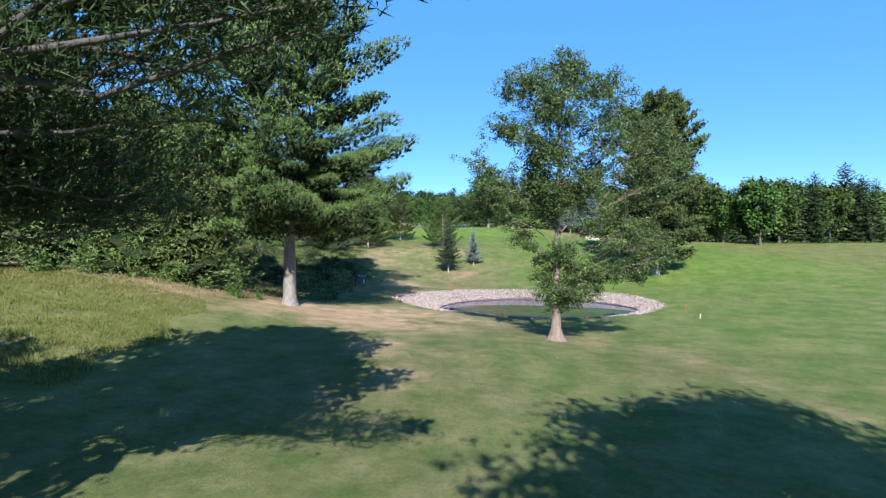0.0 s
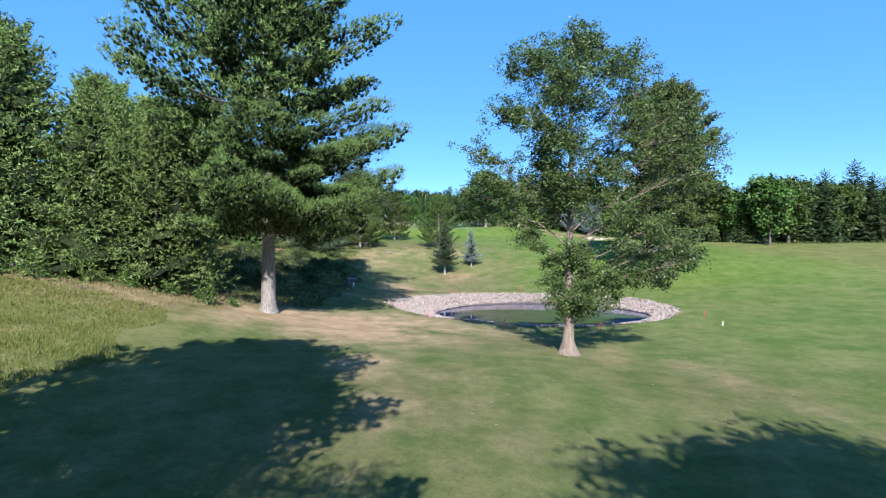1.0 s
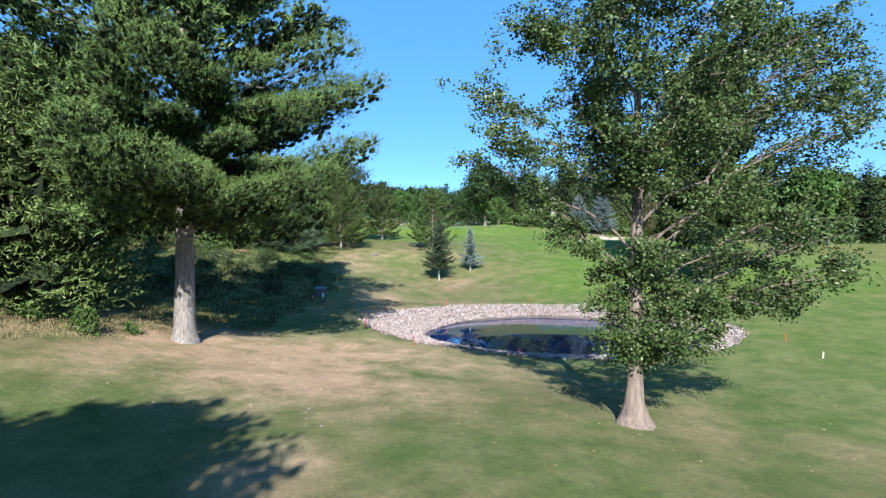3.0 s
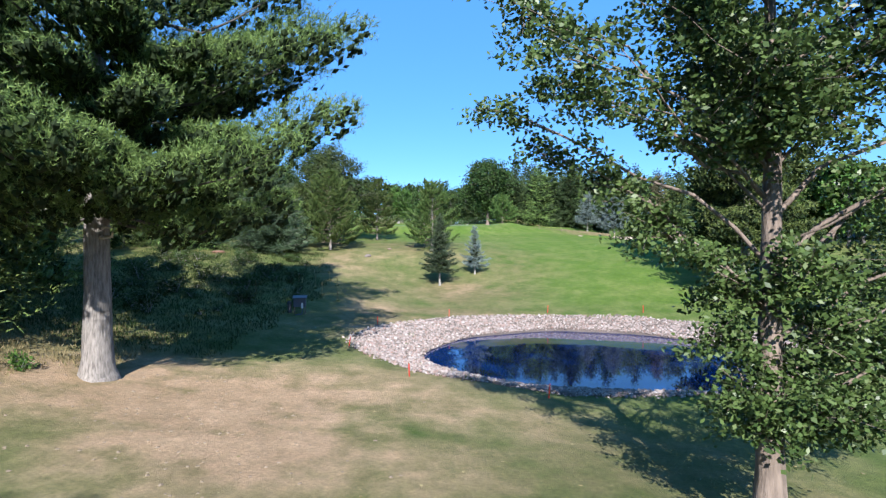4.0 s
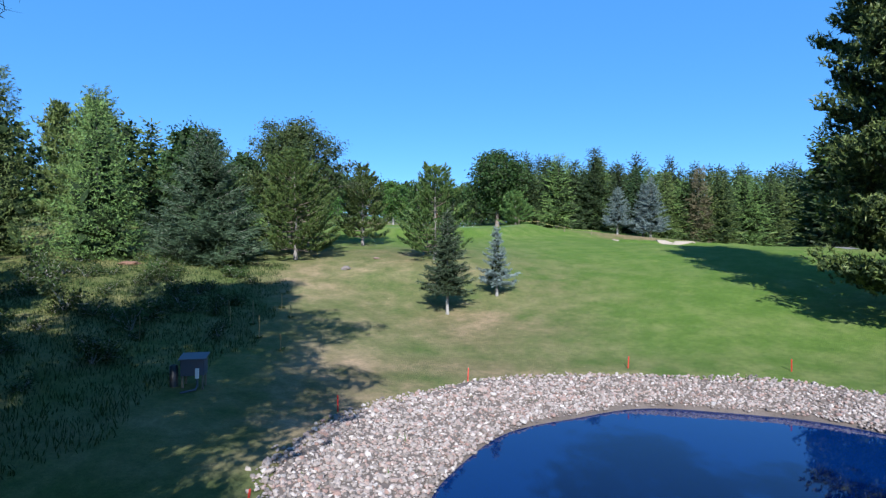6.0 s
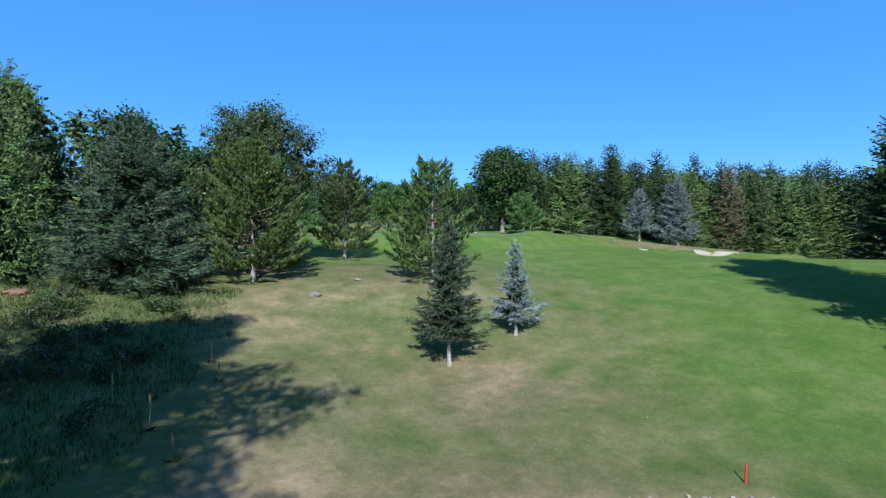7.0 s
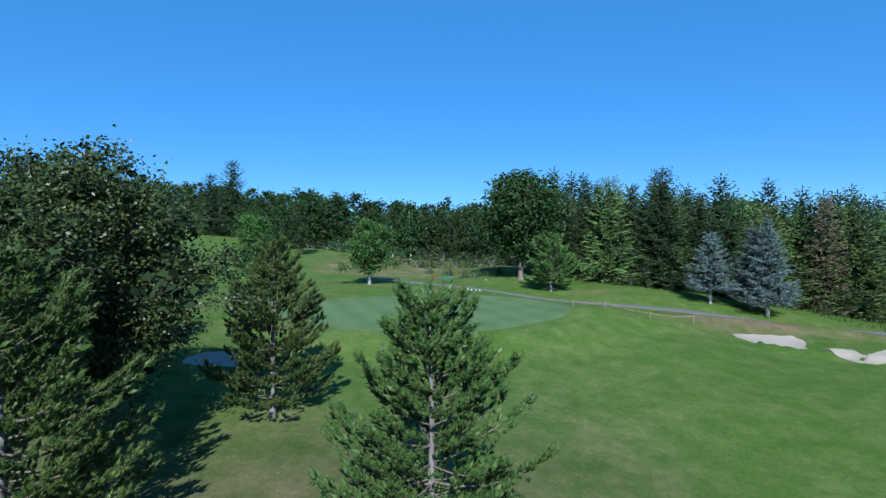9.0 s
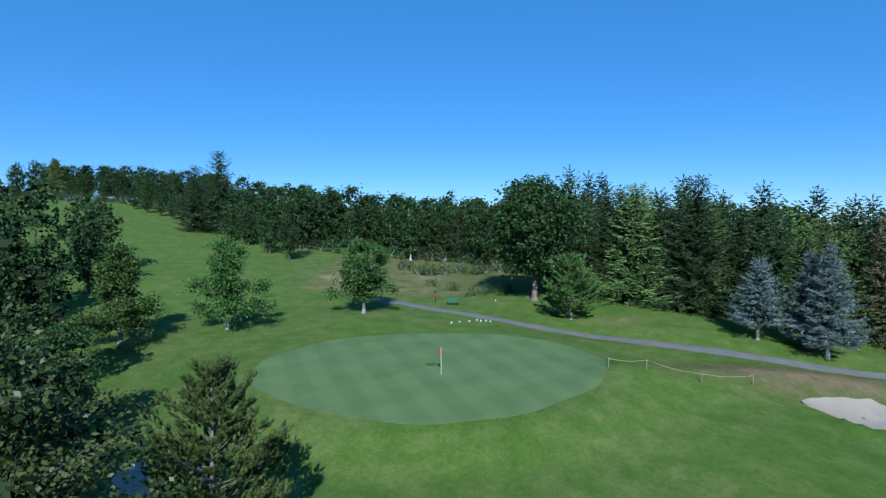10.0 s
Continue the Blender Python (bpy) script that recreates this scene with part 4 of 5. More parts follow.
# the oak in front of the pond, thin-crowned, with sprouts round its lower trunk
tree = thing("oak_tree", "open-crowned oak with pale limbs and leafy trunk sprouts", "oak tree", on(7.25, 36.7), 0)
broadleaf(tree, 20.2, 2.2, (5.9, 7.4, 20.4), 0.31, 24, 20, 4, 26, 0.145, OAKLEAF, OAKBARK, 0.7,
          [(-0.9, -0.4, 3.8, 1.2), (0.9, 0.2, 2.6, 1.0), (1.6, -0.6, 3.2, 1.2), (-0.6, 0.2, 5.6, 1.1), (0.8, -0.8, 6.2, 1.2), (0.9, -0.6, 4.9, 1.2), (-0.8, 0.5, 4.6, 1.0), (1.6, 0.8, 4.0, 1.3), (0.3, -1.2, 3.2, 1.1), (-0.7, -0.8, 2.9, 0.9), (2.7, -0.4, 4.4, 1.3), (3.6, 1.0, 4.3, 1.2), (4.8, -0.8, 5.2, 1.4),
           (5.8, 0.6, 4.6, 1.2), (6.7, -0.6, 5.8, 1.3), (7.4, 1.2, 7.0, 1.4), (4.4, 2.0, 6.2, 1.5), (5.2, -2.0, 7.4, 1.3), (0.1, 1.4, 2.6, 0.8), (-2.6, 0.8, 7.0, 1.0), (-1.8, -0.2, 6.3, 0.6),
           (-4.6, -1.0, 10.4, 1.2), (-5.6, 0.6, 12.2, 1.3), (-4.2, 0.4, 14.6, 1.4), (-2.4, -0.6, 17.6, 1.5), (0.6, 0.2, 19.2, 1.4), (7.6, -1.2, 11.2, 1.5), (8.8, 0.4, 12.8, 1.3), (6.4, 1.0, 14.6, 1.6), (3.6, -0.6, 17.4, 1.6), (2.4, -2.4, 8.2, 1.0), (6.8, -0.5, 13.2, 1.7), (5.2, 0.8, 16.2, 1.6), (7.2, 0.6, 15.0, 1.3), (5.6, -1.0, 11.8, 1.6), (6.6, 0.4, 10.0, 1.4), (4.6, 0.6, 9.0, 1.3),
           (-3.6, 0.6, 10.0, 0.6), (-5.0, 0.9, 10.2, 0.6), (-6.4, 1.1, 10.0, 0.55), (-5.2, 1.2, 9.1, 0.45), (-3.7, 1.0, 8.2, 0.8)],
          0.36, 0.31, 0.86, flare=2.6, tuft=0.16, core=0.45)

# young trees on the slope
tree = thing("spruce_tree", "young dark green spruce on the dry slope", "spruce tree", on(-0.45, 83.0), 0)
spruce(tree, 7.7, 1.75, 1.95, 0.12, 0.36, 8, 9, 2, 0.34, 0.026, 0.10, SPRUCE, 1.0, 0.28)
tree = thing("blue_spruce", "small silvery blue spruce on the slope", "spruce tree", on(3.6, 86.6), 30)
spruce(tree, 5.5, 1.15, 1.5, 0.10, 0.46, 7, 9, 2, 0.30, 0.024, 0.04, BLUE, 1.05, 0.35)

young = lambda q: np.interp(q, [0, 0.25, 0.6, 0.85, 1], [3.0, 3.2, 2.1, 1.05, 0.2])
tree = thing("red_pine", "bushy young red pine on the slope", "pine tree", on(-1.55, 94.8), 0)
red_pine(tree, 9.2, 0.9, lambda q: 1.02 * young(q), 0.15)
tree = thing("red_pine", "broad young red pine beside the oak", "pine tree", on(-14.8, 94.1), 110)
red_pine(tree, 10.2, 1.0, lambda q: 1.25 * young(q), 0.17, 0.52, 7)
tree = thing("red_pine", "slim young red pine with pale lower trunk", "pine tree", on(-10.2, 106.2), 200)
red_pine(tree, 9.2, 1.1, lambda q: 0.95 * young(q), 0.15, 0.55)
tree = thing("oak_tree", "wide dark oak behind the young pines", "oak tree", on(-16.8, 100.5), 0)
broadleaf(tree, 14.3, 1.5, (6.7, 1.6, 14.3), 0.28, 50, 16, 4, 17, 0.175, OAKLEAF, DARKBARK, 0.7, [(0.8, -0.5, 13.4, 1.3), (4.6, -1.0, 10.6, 1.3), (6.4, 0.5, 9.0, 1.1), (-2.6, 0, 13.0, 1.2), (7.2, 1.0, 7.2, 1.0)], 0.5, 0.33, core=0.8)
tree = thing("spruce_tree", "wide spreading dark spruce at the wood's edge", "spruce tree", on(-21.6, 90.5), 0)
spruce(tree, 11.6, 0.5, 5.0, 0.24, 0.44, 9, 15, 2, 0.34, 0.034, 0.08, SPRUCE, 0.75, 0.35, rep=3, dense=0.7)

# round the green
tree = thing("maple_tree", "round-crowned young maple beside the path", "maple tree", on(-10.4, 147.6), 0)
broadleaf(tree, 9.0, 1.2, (4.2, 1.1, 9.0), 0.18, 34, 9, 3, 13, 0.24, MAPLELEAF, GREYBARK, 0.8, [(-3.6, 0, 2.2, 1.1), (3.4, -0.5, 3.0, 1.1)], 0.45, 0.34)
for x, y, sc in ((-23.4, 141.0, 1.02), (-30.8, 135.0, 1.0)):
    tree = thing("maple_tree", "upright leafy young tree beside the green", "maple tree", on(x, y), (x + 23.4) * 9)
    broadleaf(tree, 9.4 * sc, 0.8, (2.6 * sc, 1.2, 9.6 * sc), 0.16, 22, 10, 3, 13, 0.24, MAPLELEAF, GREYBARK, 0.8, [(3.4, -0.4, 2.6, 1.5), (3.2, 0.8, 4.4, 1.2), (-2.8, 0.3, 2.2, 1.3), (-2.6, -0.6, 4.6, 1.3), (1.2, -2.4, 2.6, 1.4), (-0.6, 2.4, 3.2, 1.5), (2.0, 1.8, 2.0, 1.2)], 0.5, 0.42)
tree = thing("red_pine", "young pine standing beside the cart path", "pine tree", on(13.7, 148.6), 0)
red_pine(tree, 7.2, 1.3, lambda q: 1.05 * young(q), 0.16, 0.5, 6, REDPINE, 12, 0.5, 0.26, 0.024)
for (x, y, h, r) in ((31.7, 141.8, 8.8, 2.9), (36.4, 138.1, 11.2, 3.1), (35.9, 140.4, 10.0, 2.4)):
    tree = thing("blue_spruce", "tall silvery blue spruce beside the path", "spruce tree", on(x, y), x * 9, "blue spruces by the path")
    spruce(tree, h, 1.9, r, 0.2, 0.56, 8, 8, 2, 0.44, 0.040, 0.08, BLUE, 0.95, 0.3)
tree = thing("oak_tree", "great dark oak with a broad domed crown", "oak tree", on(11.0, 157.0), 0)
broadleaf(tree, 16.8, 2.0, (8.4, 2.4, 16.8), 0.36, 46, 11, 3, 12, 0.42, WOODLEAF, OAKBARK, 0.7, None, 0.25)

# ---- the woods: a few grown trees of each kind, repeated along the edges ----
def proto_conifer(label, h, r, mat, x, y, fine=True, group="forest conifers"):
    t = thing("conifer_tree", label, "conifer", on(x, y), x * 11, group)
    if fine:
        spruce(t, h, h * 0.03, r, 0.16, 0.62, 8, 7, 1, 0.60, 0.065, 0.12, mat, 0.74, 0.4, DARKBARK, 1, 1, dense=0.66)
    else:
        spruce(t, h, h * 0.04, r, 0.16, 0.95, 7, 5, 1, 0.80, 0.13, 0.08, mat, 0.72, 0.4, DARKBARK, 0, 1, dense=0.68)
    return t


def proto_pine(label, h, r, x, y, mat, clear=0.12, group="forest pines"):
    t = thing("forest_pine", label, "pine tree", on(x, y), x * 13, group)
    pine(t, h, h * clear, lambda q: r * np.interp(q, [0, 0.2, 0.6, 0.85, 1], [0.8, 1.0, 0.75, 0.45, 0.12]), 0.2, 5, 1.15, 5, 34, 0.95, 0.58, 0.095, (2, 42), bark_mat=DARKBARK, leaf_mat=mat, ragged=0.4, lod=1, inner=0.75, thick=0.6)
    return t


def proto_leafy(label, h, r, x, y, mat, group="woodland trees", bark_mat=None):
    t = thing("woodland_tree", label, "deciduous tree", on(x, y), x * 5, group)
    broadleaf(t, h, h * 0.10, (r, h * 0.04, h), 0.2, 30, 4, 2, 7, 0.50, mat, bark_mat or DARKBARK, 0.8, None, 0.35, 0.38, 0.8, 1)
    return t


edge_conifers = [proto_conifer("dense dark green forest conifer", 17.0, 4.8, DARKFIR, 30.5, 153.0), proto_conifer("broad layered conifer at the wood's edge", 15.5, 5.0, PINE, 24.0, 156.5)]
conifers = [proto_conifer("dark green dense forest conifer", 17.5, 4.5, DARKFIR, 40.0, 155.0, False), proto_conifer("slender dark forest conifer", 18.0, 4.0, DARKFIR, 47.0, 155.0, False),
            proto_conifer("shaggy green forest conifer", 16.0, 4.8, PINE, 33.0, 159.0, False)]
bare = proto_conifer("tan dying conifer at the wood's edge", 15.0, 2.6, DEADNEEDLE, 49.0, 146.5)


def proto_layered(label, h, r, x, y, power, group="forest pines"):
    t = thing("forest_pine", label, "pine tree", on(x, y), x * 13, group)
    spruce(t, h, h * 0.03, r, 0.16, 0.58, 8, 9, 1, 0.44, 0.040, 0.04, PINE, power, 0.42, DARKBARK, 5, 1, True, 0.7)
    return t


pines = [proto_pine("forest white pine with feathery boughs", 18.0, 3.9, -30.5, 58.0, PINE), proto_layered("layered forest pine with soft boughs", 16.5, 4.0, -27.6, 48.5, 0.7),
         proto_layered("bushy forest pine at the wood's edge", 14.0, 4.3, -21.8, 44.0, 0.8)]
leafies = [proto_leafy("leafy woodland tree with rounded crown", 14.0, 4.4, -37.0, 101.0, WOODLEAF), proto_leafy("tall woodland tree with dark leaves", 16.5, 4.6, 0.0, 214.0, WOODLEAF),
           thing("woodland_tree", "bright green leafy tree at the wood's edge", "deciduous tree", on(60.0, 106.0), 30, "woodland trees"), proto_leafy("pale-trunked slender woodland tree", 14.5, 2.9, -8.0, 205.0, WOODLEAF, bark_mat=BIRCH)]

broadleaf(leafies[2], 13.0, 2.0, (4.9, 1.9, 13.0), 0.22, 32, 6, 3, 6, 0.54, MAPLELEAF, DARKBARK, 0.8, None, 0.35, 0.38, 0.8, 1)
near_leafy = thing("woodland_tree", "leafy dark woodland tree beside the meadow", "deciduous tree", on(-27.0, 99.5), 40, "woodland trees")
broadleaf(near_leafy, 13.5, 1.2, (4.6, 0.8, 13.5), 0.2, 32, 7, 3, 9, 0.29, WOODLEAF, DARKBARK, 0.8, None, 0.35, 0.38, 0.8, 1)


def proto_back(label, h, r, x, y):
    t = thing("woodland_tree", label, "deciduous tree", on(x, y), x * 5, "woodland trees")
    broadleaf(t, h, h * 0.10, (r, h * 0.04, h), 0.2, 26, 4, 2, 5, 0.65, WOODLEAF, DARKBARK, 0.8, None, 0.3, 0.4, 0.8, 1)
    return t


backs = [proto_back("dense leafy tree deep in the wood", 14.5, 4.8, -10.0, 222.0), proto_back("tall leafy tree deep in the wood", 16.0, 4.8, 8.0, 226.0)]


def plant(kind, x, y, size=1.0):
    src = kind[int(rng.integers(len(kind)))] if isinstance(kind, list) else kind
    m = Matrix.Translation(on(x, y, -0.1)) @ Matrix.Rotation(rng.uniform(0, 6.28), 4, 'Z') @ Matrix.Diagonal((size * rng.uniform(0.9, 1.1), size * rng.uniform(0.9, 1.1), size, 1))
    return copy_thing(src, m)


# wood's edge beside the first lawn
for x, y, kd, sc in ((-25.5, 42.5, 2, 1.05), (-30.0, 41.0, 1, 1.05), (-34.5, 38.5, 0, 0.95), (-39.0, 41.5, 1, 1.1), (-35.5, 47.0, 0, 1.1), (-23.8, 50.5, 1, 0.95), (-26.0, 55.5, 0, 0.95), (-41.0, 33.0, 0, 0.9),
                     (-33.5, 55.0, 0, 1.05), (-30.5, 64.5, 1, 1.0), (-36.5, 62.0, 0, 1.1), (-44.0, 38.0, 0, 1.1), (-47.0, 29.0, 1, 1.1), (-43.0, 26.0, 2, 1.1)):
    plant(pines[kd], x, y, sc)
# left of the slope
for x, y, kd, sc in ((-30.0, 88.5, pines[2], 0.95), (-33.5, 94.0, pines[1], 0.92), (-37.5, 87.0, pines[1], 0.95), (-42.0, 93.0, leafies[0], 0.95), (-31.5, 106.0, near_leafy, 0.75),
                     (-25.0, 108.0, near_leafy, 0.8), (-40.0, 104.0, pines[0], 0.85), (-46.5, 84.5, pines[1], 0.9), (-52.0, 90.0, leafies[1], 0.9), (-35.0, 115.0, leafies[0], 1.02), (-29.5, 121.0, near_leafy, 0.88),
                     (-37.0, 126.0, leafies[1], 0.92), (-41.5, 118.0, conifers[2], 0.95), (-44.0, 134.0, leafies[0], 1.1), (-50.0, 112.0, pines[0], 0.9), (-58.0, 100.0, pines[0], 0.9), (-48.5, 124.0, leafies[1], 1.0), (-22.5, 115.5, near_leafy, 0.6),
                     (-45.0, 144.0, leafies[1], 0.9), (-46.0, 154.0, leafies[0], 0.8), (-52.0, 143.0, leafies[1], 0.85), (-51.0, 165.0, leafies[0], 0.8), (-58.0, 156.0, leafies[1], 0.85), (-60.0, 175.0, leafies[0], 0.8)):
    plant(kd, x, y, sc)
# the conifer wood behind the path
for row in range(3):
    for x in np.arange(17, 118, 2.7 + 0.7 * row):
        xx = x + rng.uniform(-1.1, 1.1) + 1.7 * row
        yy = np.interp(xx, [15, 24, 40, 60, 75, 120], [164, 158, 150, 146, 150, 150]) + row * 4.6 + rng.uniform(-1.4, 1.4)
        plant(edge_conifers if row == 0 and xx < 66 else conifers, xx, yy, rng.uniform(0.86, 0.96) * (0.93 + 0.03 * row) * (1.0 if xx < 50 else 1.08))
for x in np.arange(16, 150, 3.4):
    plant(conifers if rng.random() < 0.5 else backs, x + rng.uniform(-1, 1), np.interp(x, [15, 40, 60, 150], [180, 170, 166, 168]) + rng.uniform(-2, 2), rng.uniform(1.0, 1.08))
# right-hand edge of the fairway
for x in np.arange(48, 150, 6.6):
    for row in range(2):
        kd = leafies[2] if rng.random() < 0.45 else (conifers[int(rng.integers(3))] if rng.random() < 0.6 else leafies[0])
        plant(kd, x + rng.uniform(-1.5, 1.5) + 2 * row, np.interp(x, [48, 62, 80, 150], [109, 107, 114, 128]) + row * 6 + rng.uniform(-1, 1), rng.uniform(0.8, 1.05))
plant(leafies[2], 50.4, 110.0, 1.15)
plant(leafies[2], 58.5, 101.5, 1.05)
# the far wood behind the tee and over the hill
for x in np.arange(-34, 60, 3.2):
    for row in range(3):
        yy = np.interp(x, [-30, -12, 0, 20, 60], [204, 212, 214, 186, 176]) + row * 7 + rng.uniform(-3.5, 3.5)
        kd = backs if row else (leafies[3] if rng.random() < 0.25 else leafies[int(rng.integers(2))])
        plant(kd, x + rng.uniform(-1.8, 1.8), yy, rng.uniform(0.62, 0.9) if row == 0 else rng.uniform(0.82, 1.05))
for x in np.arange(-150, -36, 3.8):
    for row in range(3):
        yy = np.interp(x, [-150, -104, -82, -66, -50, -36], [276, 266, 256, 238, 216, 206]) + row * 9 + rng.uniform(-3, 3)
        kd = backs if row else (leafies[int(rng.integers(2))] if rng.random() < 0.8 else pines[int(rng.integers(2))])
        plant(kd, x + rng.uniform(-2, 2), yy, rng.uniform(0.5, 0.85) if row == 0 else rng.uniform(0.7, 0.92))
for x, y, sc in ((-61.5, 218.5, 0.95), (-57.5, 222.5, 1.2)):
    plant(edge_conifers[0], x, y, sc)
for x, y, sc in ((-94.0, 249.0, 0.5), (-88.0, 245.0, 0.45), (-82.0, 241.5, 0.5), (-76.5, 237.0, 0.45), (-71.0, 231.0, 0.5), (-43.0, 202.0, 0.6), (-48.5, 207.0, 0.65), (-29.8, 186.5, 0.7), (-35.5, 193.0, 0.75)):
    plant(leafies[int(rng.integers(2))], x, y, sc)
for x in np.arange(-175, -95, 9.0):
    for y in (165, 205):
        plant(backs, x + rng.uniform(-3, 3), y + rng.uniform(-4, 4) - (x + 135) * 0.2, rng.uniform(0.75, 1.0))

# out-of-view neighbours of the first pine, whose shade lies on the bank
# the one at x -12.3 is added to swallow the pine trunk's shadow
for x, y, sc in ((-12.3, 2.0, 1.0), (-16.5, 2.0, 1.25), (-22.0, 3.5, 1.35), (-29.0, 6.0, 1.3)):
    plant(near_leafy, x, y, sc)


# ---- the pond's bank and its stones ----
def build_bank():
    n, m = 220, 22
    a = np.linspace(0, 2 * math.pi, n, endpoint=False)[:, None]
    t = np.linspace(0, 1, m)[None]
    ix, iy = POND[0] + 0.93 * POND[2] * np.cos(a), POND[1] + 0.93 * POND[3] * np.sin(a)
    k = 1.0 / (1 + 0.018 * np.sin(5 * a + 1.0) + 0.012 * np.sin(11 * a))
    ox, oy = RIM[0] + 0.985 * k * RIM[2] * np.cos(a), RIM[1] + 0.985 * k * RIM[3] * np.sin(a)
    x, y = ix + (ox - ix) * t, iy + (oy - iy) * t
    z = height(x, y) + 0.02 + 0.08 * np.clip((pond_fields(x, y)[0] - 1.0) / 0.06, 0, 1)
    z[:, -1] -= 0.14
    i, j = np.meshgrid(np.arange(n), np.arange(m - 1), indexing="ij")
    i2 = (i + 1) % n
    s = Soup()
    s.add(np.stack([x, y, z], -1), np.stack([i * m + j, i2 * m + j, i2 * m + j + 1, i * m + j + 1], -1).reshape(-1, 4)[:, ::-1])
    return tagged(new("pond_bank", s.mesh("pond_bank", MUD, True)), "damp brown earth bank under the stones", "bank", kind="structure")


build_bank()
def stone_shape():
    v = ICO_V * (1 + rng.normal(size=(len(ICO_V), 1)) * 0.16) * np.array([1.0, rng.uniform(0.62, 0.95), rng.uniform(0.45, 0.75)])
    return v + rng.normal(size=v.shape) * 0.05


def build_stones():
    ring = thing("stone_ring", "ring of pale field stones round the pond", "stones", (RIM[0], RIM[1], 0))
    x = rng.uniform(RIM[0] - 16, RIM[0] + 16, 85000)
    y = rng.uniform(RIM[1] - 12.5, RIM[1] + 12.5, 85000)
    rw, rr = pond_fields(x, y)
    far = (y > 66) & (x > 1)
    keep = (rr < 1.0 + rng.normal(size=len(x)) * 0.012) & (rw > np.where(far, 1.0, 0.985) + np.abs(rng.normal(size=len(x))) * np.where(far, 0.03, 0.015))
    x, y, rr = x[keep], y[keep], rr[keep]
    size = 0.050 + 0.060 * rng.random(len(x)) ** 1.8 + 0.06 * (rng.random(len(x)) > 0.96)
    z = height(x, y) + 0.09 * np.clip((1 - rr) / 0.05, 0, 1) + size * 0.26
    near = np.where((x < 6.5) & (y < 60.5) & (size > 0.10))[0][:300]
    shapes = []
    for q in range(10):
        s = Soup()
        s.add(stone_shape(), ICO_F)
        shapes.append(s.mesh("stone", STONE))
    chosen = np.zeros(len(x), bool)
    chosen[near] = True
    s = Soup()
    for q in np.where(~chosen)[0]:
        m = np.array(Euler((rng.normal() * 0.35, rng.normal() * 0.35, rng.uniform(0, 6.28))).to_matrix())
        small = size[q] < 0.085
        v = OCT_V * rng.uniform(0.75, 1.25, (6, 1)) * np.array([1.0, 0.85, 0.6]) if small else stone_shape()
        s.add(v @ m.T * size[q] + np.array([x[q] - RIM[0], y[q] - RIM[1], z[q]]), OCT_F if small else ICO_F)
    rest = part("gravel", s.mesh("gravel", STONE), ring, "many small grey and rusty stones")
    rest["kind"] = "stuff"
    for q in near:
        ob = part("stone", shapes[int(rng.integers(10))], ring)
        ob.matrix_basis = Matrix.Translation((x[q] - RIM[0], y[q] - RIM[1], z[q])) @ Euler((rng.normal() * 0.35, rng.normal() * 0.35, rng.uniform(0, 6.28))).to_matrix().to_4x4() @ Matrix.Scale(size[q], 4)


# ---- stakes, flag, bench, fence ----
def stake(name, x, y, h, mat, label, group):
    t = thing(name, label, "stake", on(x, y), rng.uniform(0, 90), group)
    s = Soup()
    s.box((-0.024, -0.024, -0.2), (0.024, 0.024, h))
    post = bevelled("post", s.mesh("post", mat), t, 0.006)
    s = Soup()
    s.add([(-0.024, -0.024, h - 0.002), (0.024, -0.024, h - 0.002), (0.024, 0.024, h - 0.002), (-0.024, 0.024, h - 0.002), (0, 0, h + 0.05), (0, 0, h + 0.05), (0, 0, h + 0.05), (0, 0, h + 0.05)],
          [(0, 1, 5, 4), (1, 2, 6, 5), (2, 3, 7, 6), (3, 0, 4, 7)])
    part("tip", s.mesh("tip", mat), post)
    t.rotation_euler = (rng.normal() * 0.05, rng.normal() * 0.05, rng.uniform(0, 6))
    return t


for x, y in ((-1.75, 51.2), (4.6, 48.3), (12.3, 47.6), (-5.75, 56.8), (-4.95, 64.4), (0.42, 69.7), (9.3, 72.5), (17.4, 71.2), (23.3, 53.0)):
    stake("red_stake", x, y, 0.62, REDPAINT, "short red wooden hazard stake in the grass", "red stakes round the pond")
stake("white_stake", 22.6, 48.5, 0.34, WHITEPAINT, "short white wooden stake in the grass", "")


def flag():
    x, y = -1.6, 126.9
    z = hz(x, y) + 0.03
    t = thing("golf_flag", "white flagstick with a small red flag on the green", "golf flag", (x, y, z))
    s = Soup()
    s.tube([(0, 0, -0.1), (0, 0, 1.0), (0, 0, 2.15)], [0.016, 0.015, 0.012], 10)
    pole = part("pole", s.mesh("pole", WHITEPAINT, True), t)
    s = Soup()
    u, v = np.meshgrid(np.linspace(0, 1, 9), np.linspace(0, 1, 6), indexing="ij")
    p = np.stack([-0.19 * u, -0.10 * u + 0.05 * np.sin(u * 7), 2.14 - 0.56 * v * (1 - 0.25 * u) - 0.26 * u], -1)
    i, j = np.meshgrid(np.arange(8), np.arange(5), indexing="ij")
    f = np.stack([i * 6 + j, (i + 1) * 6 + j, (i + 1) * 6 + j + 1, i * 6 + j + 1], -1).reshape(-1, 4)
    s.add(p, f)
    s.add(p + np.array([0, 0.006, 0]), f[:, ::-1])
    part("flag", s.mesh("flag", REDPAINT, True), pole, "drooping red cloth flag")
    s = Soup()
    s.tube([(0, 0, 0.004), (0, 0, 0.010)], [0.06, 0.055], 16)
    part("cup_rim", s.mesh("cup_rim", WHITEPAINT), t)


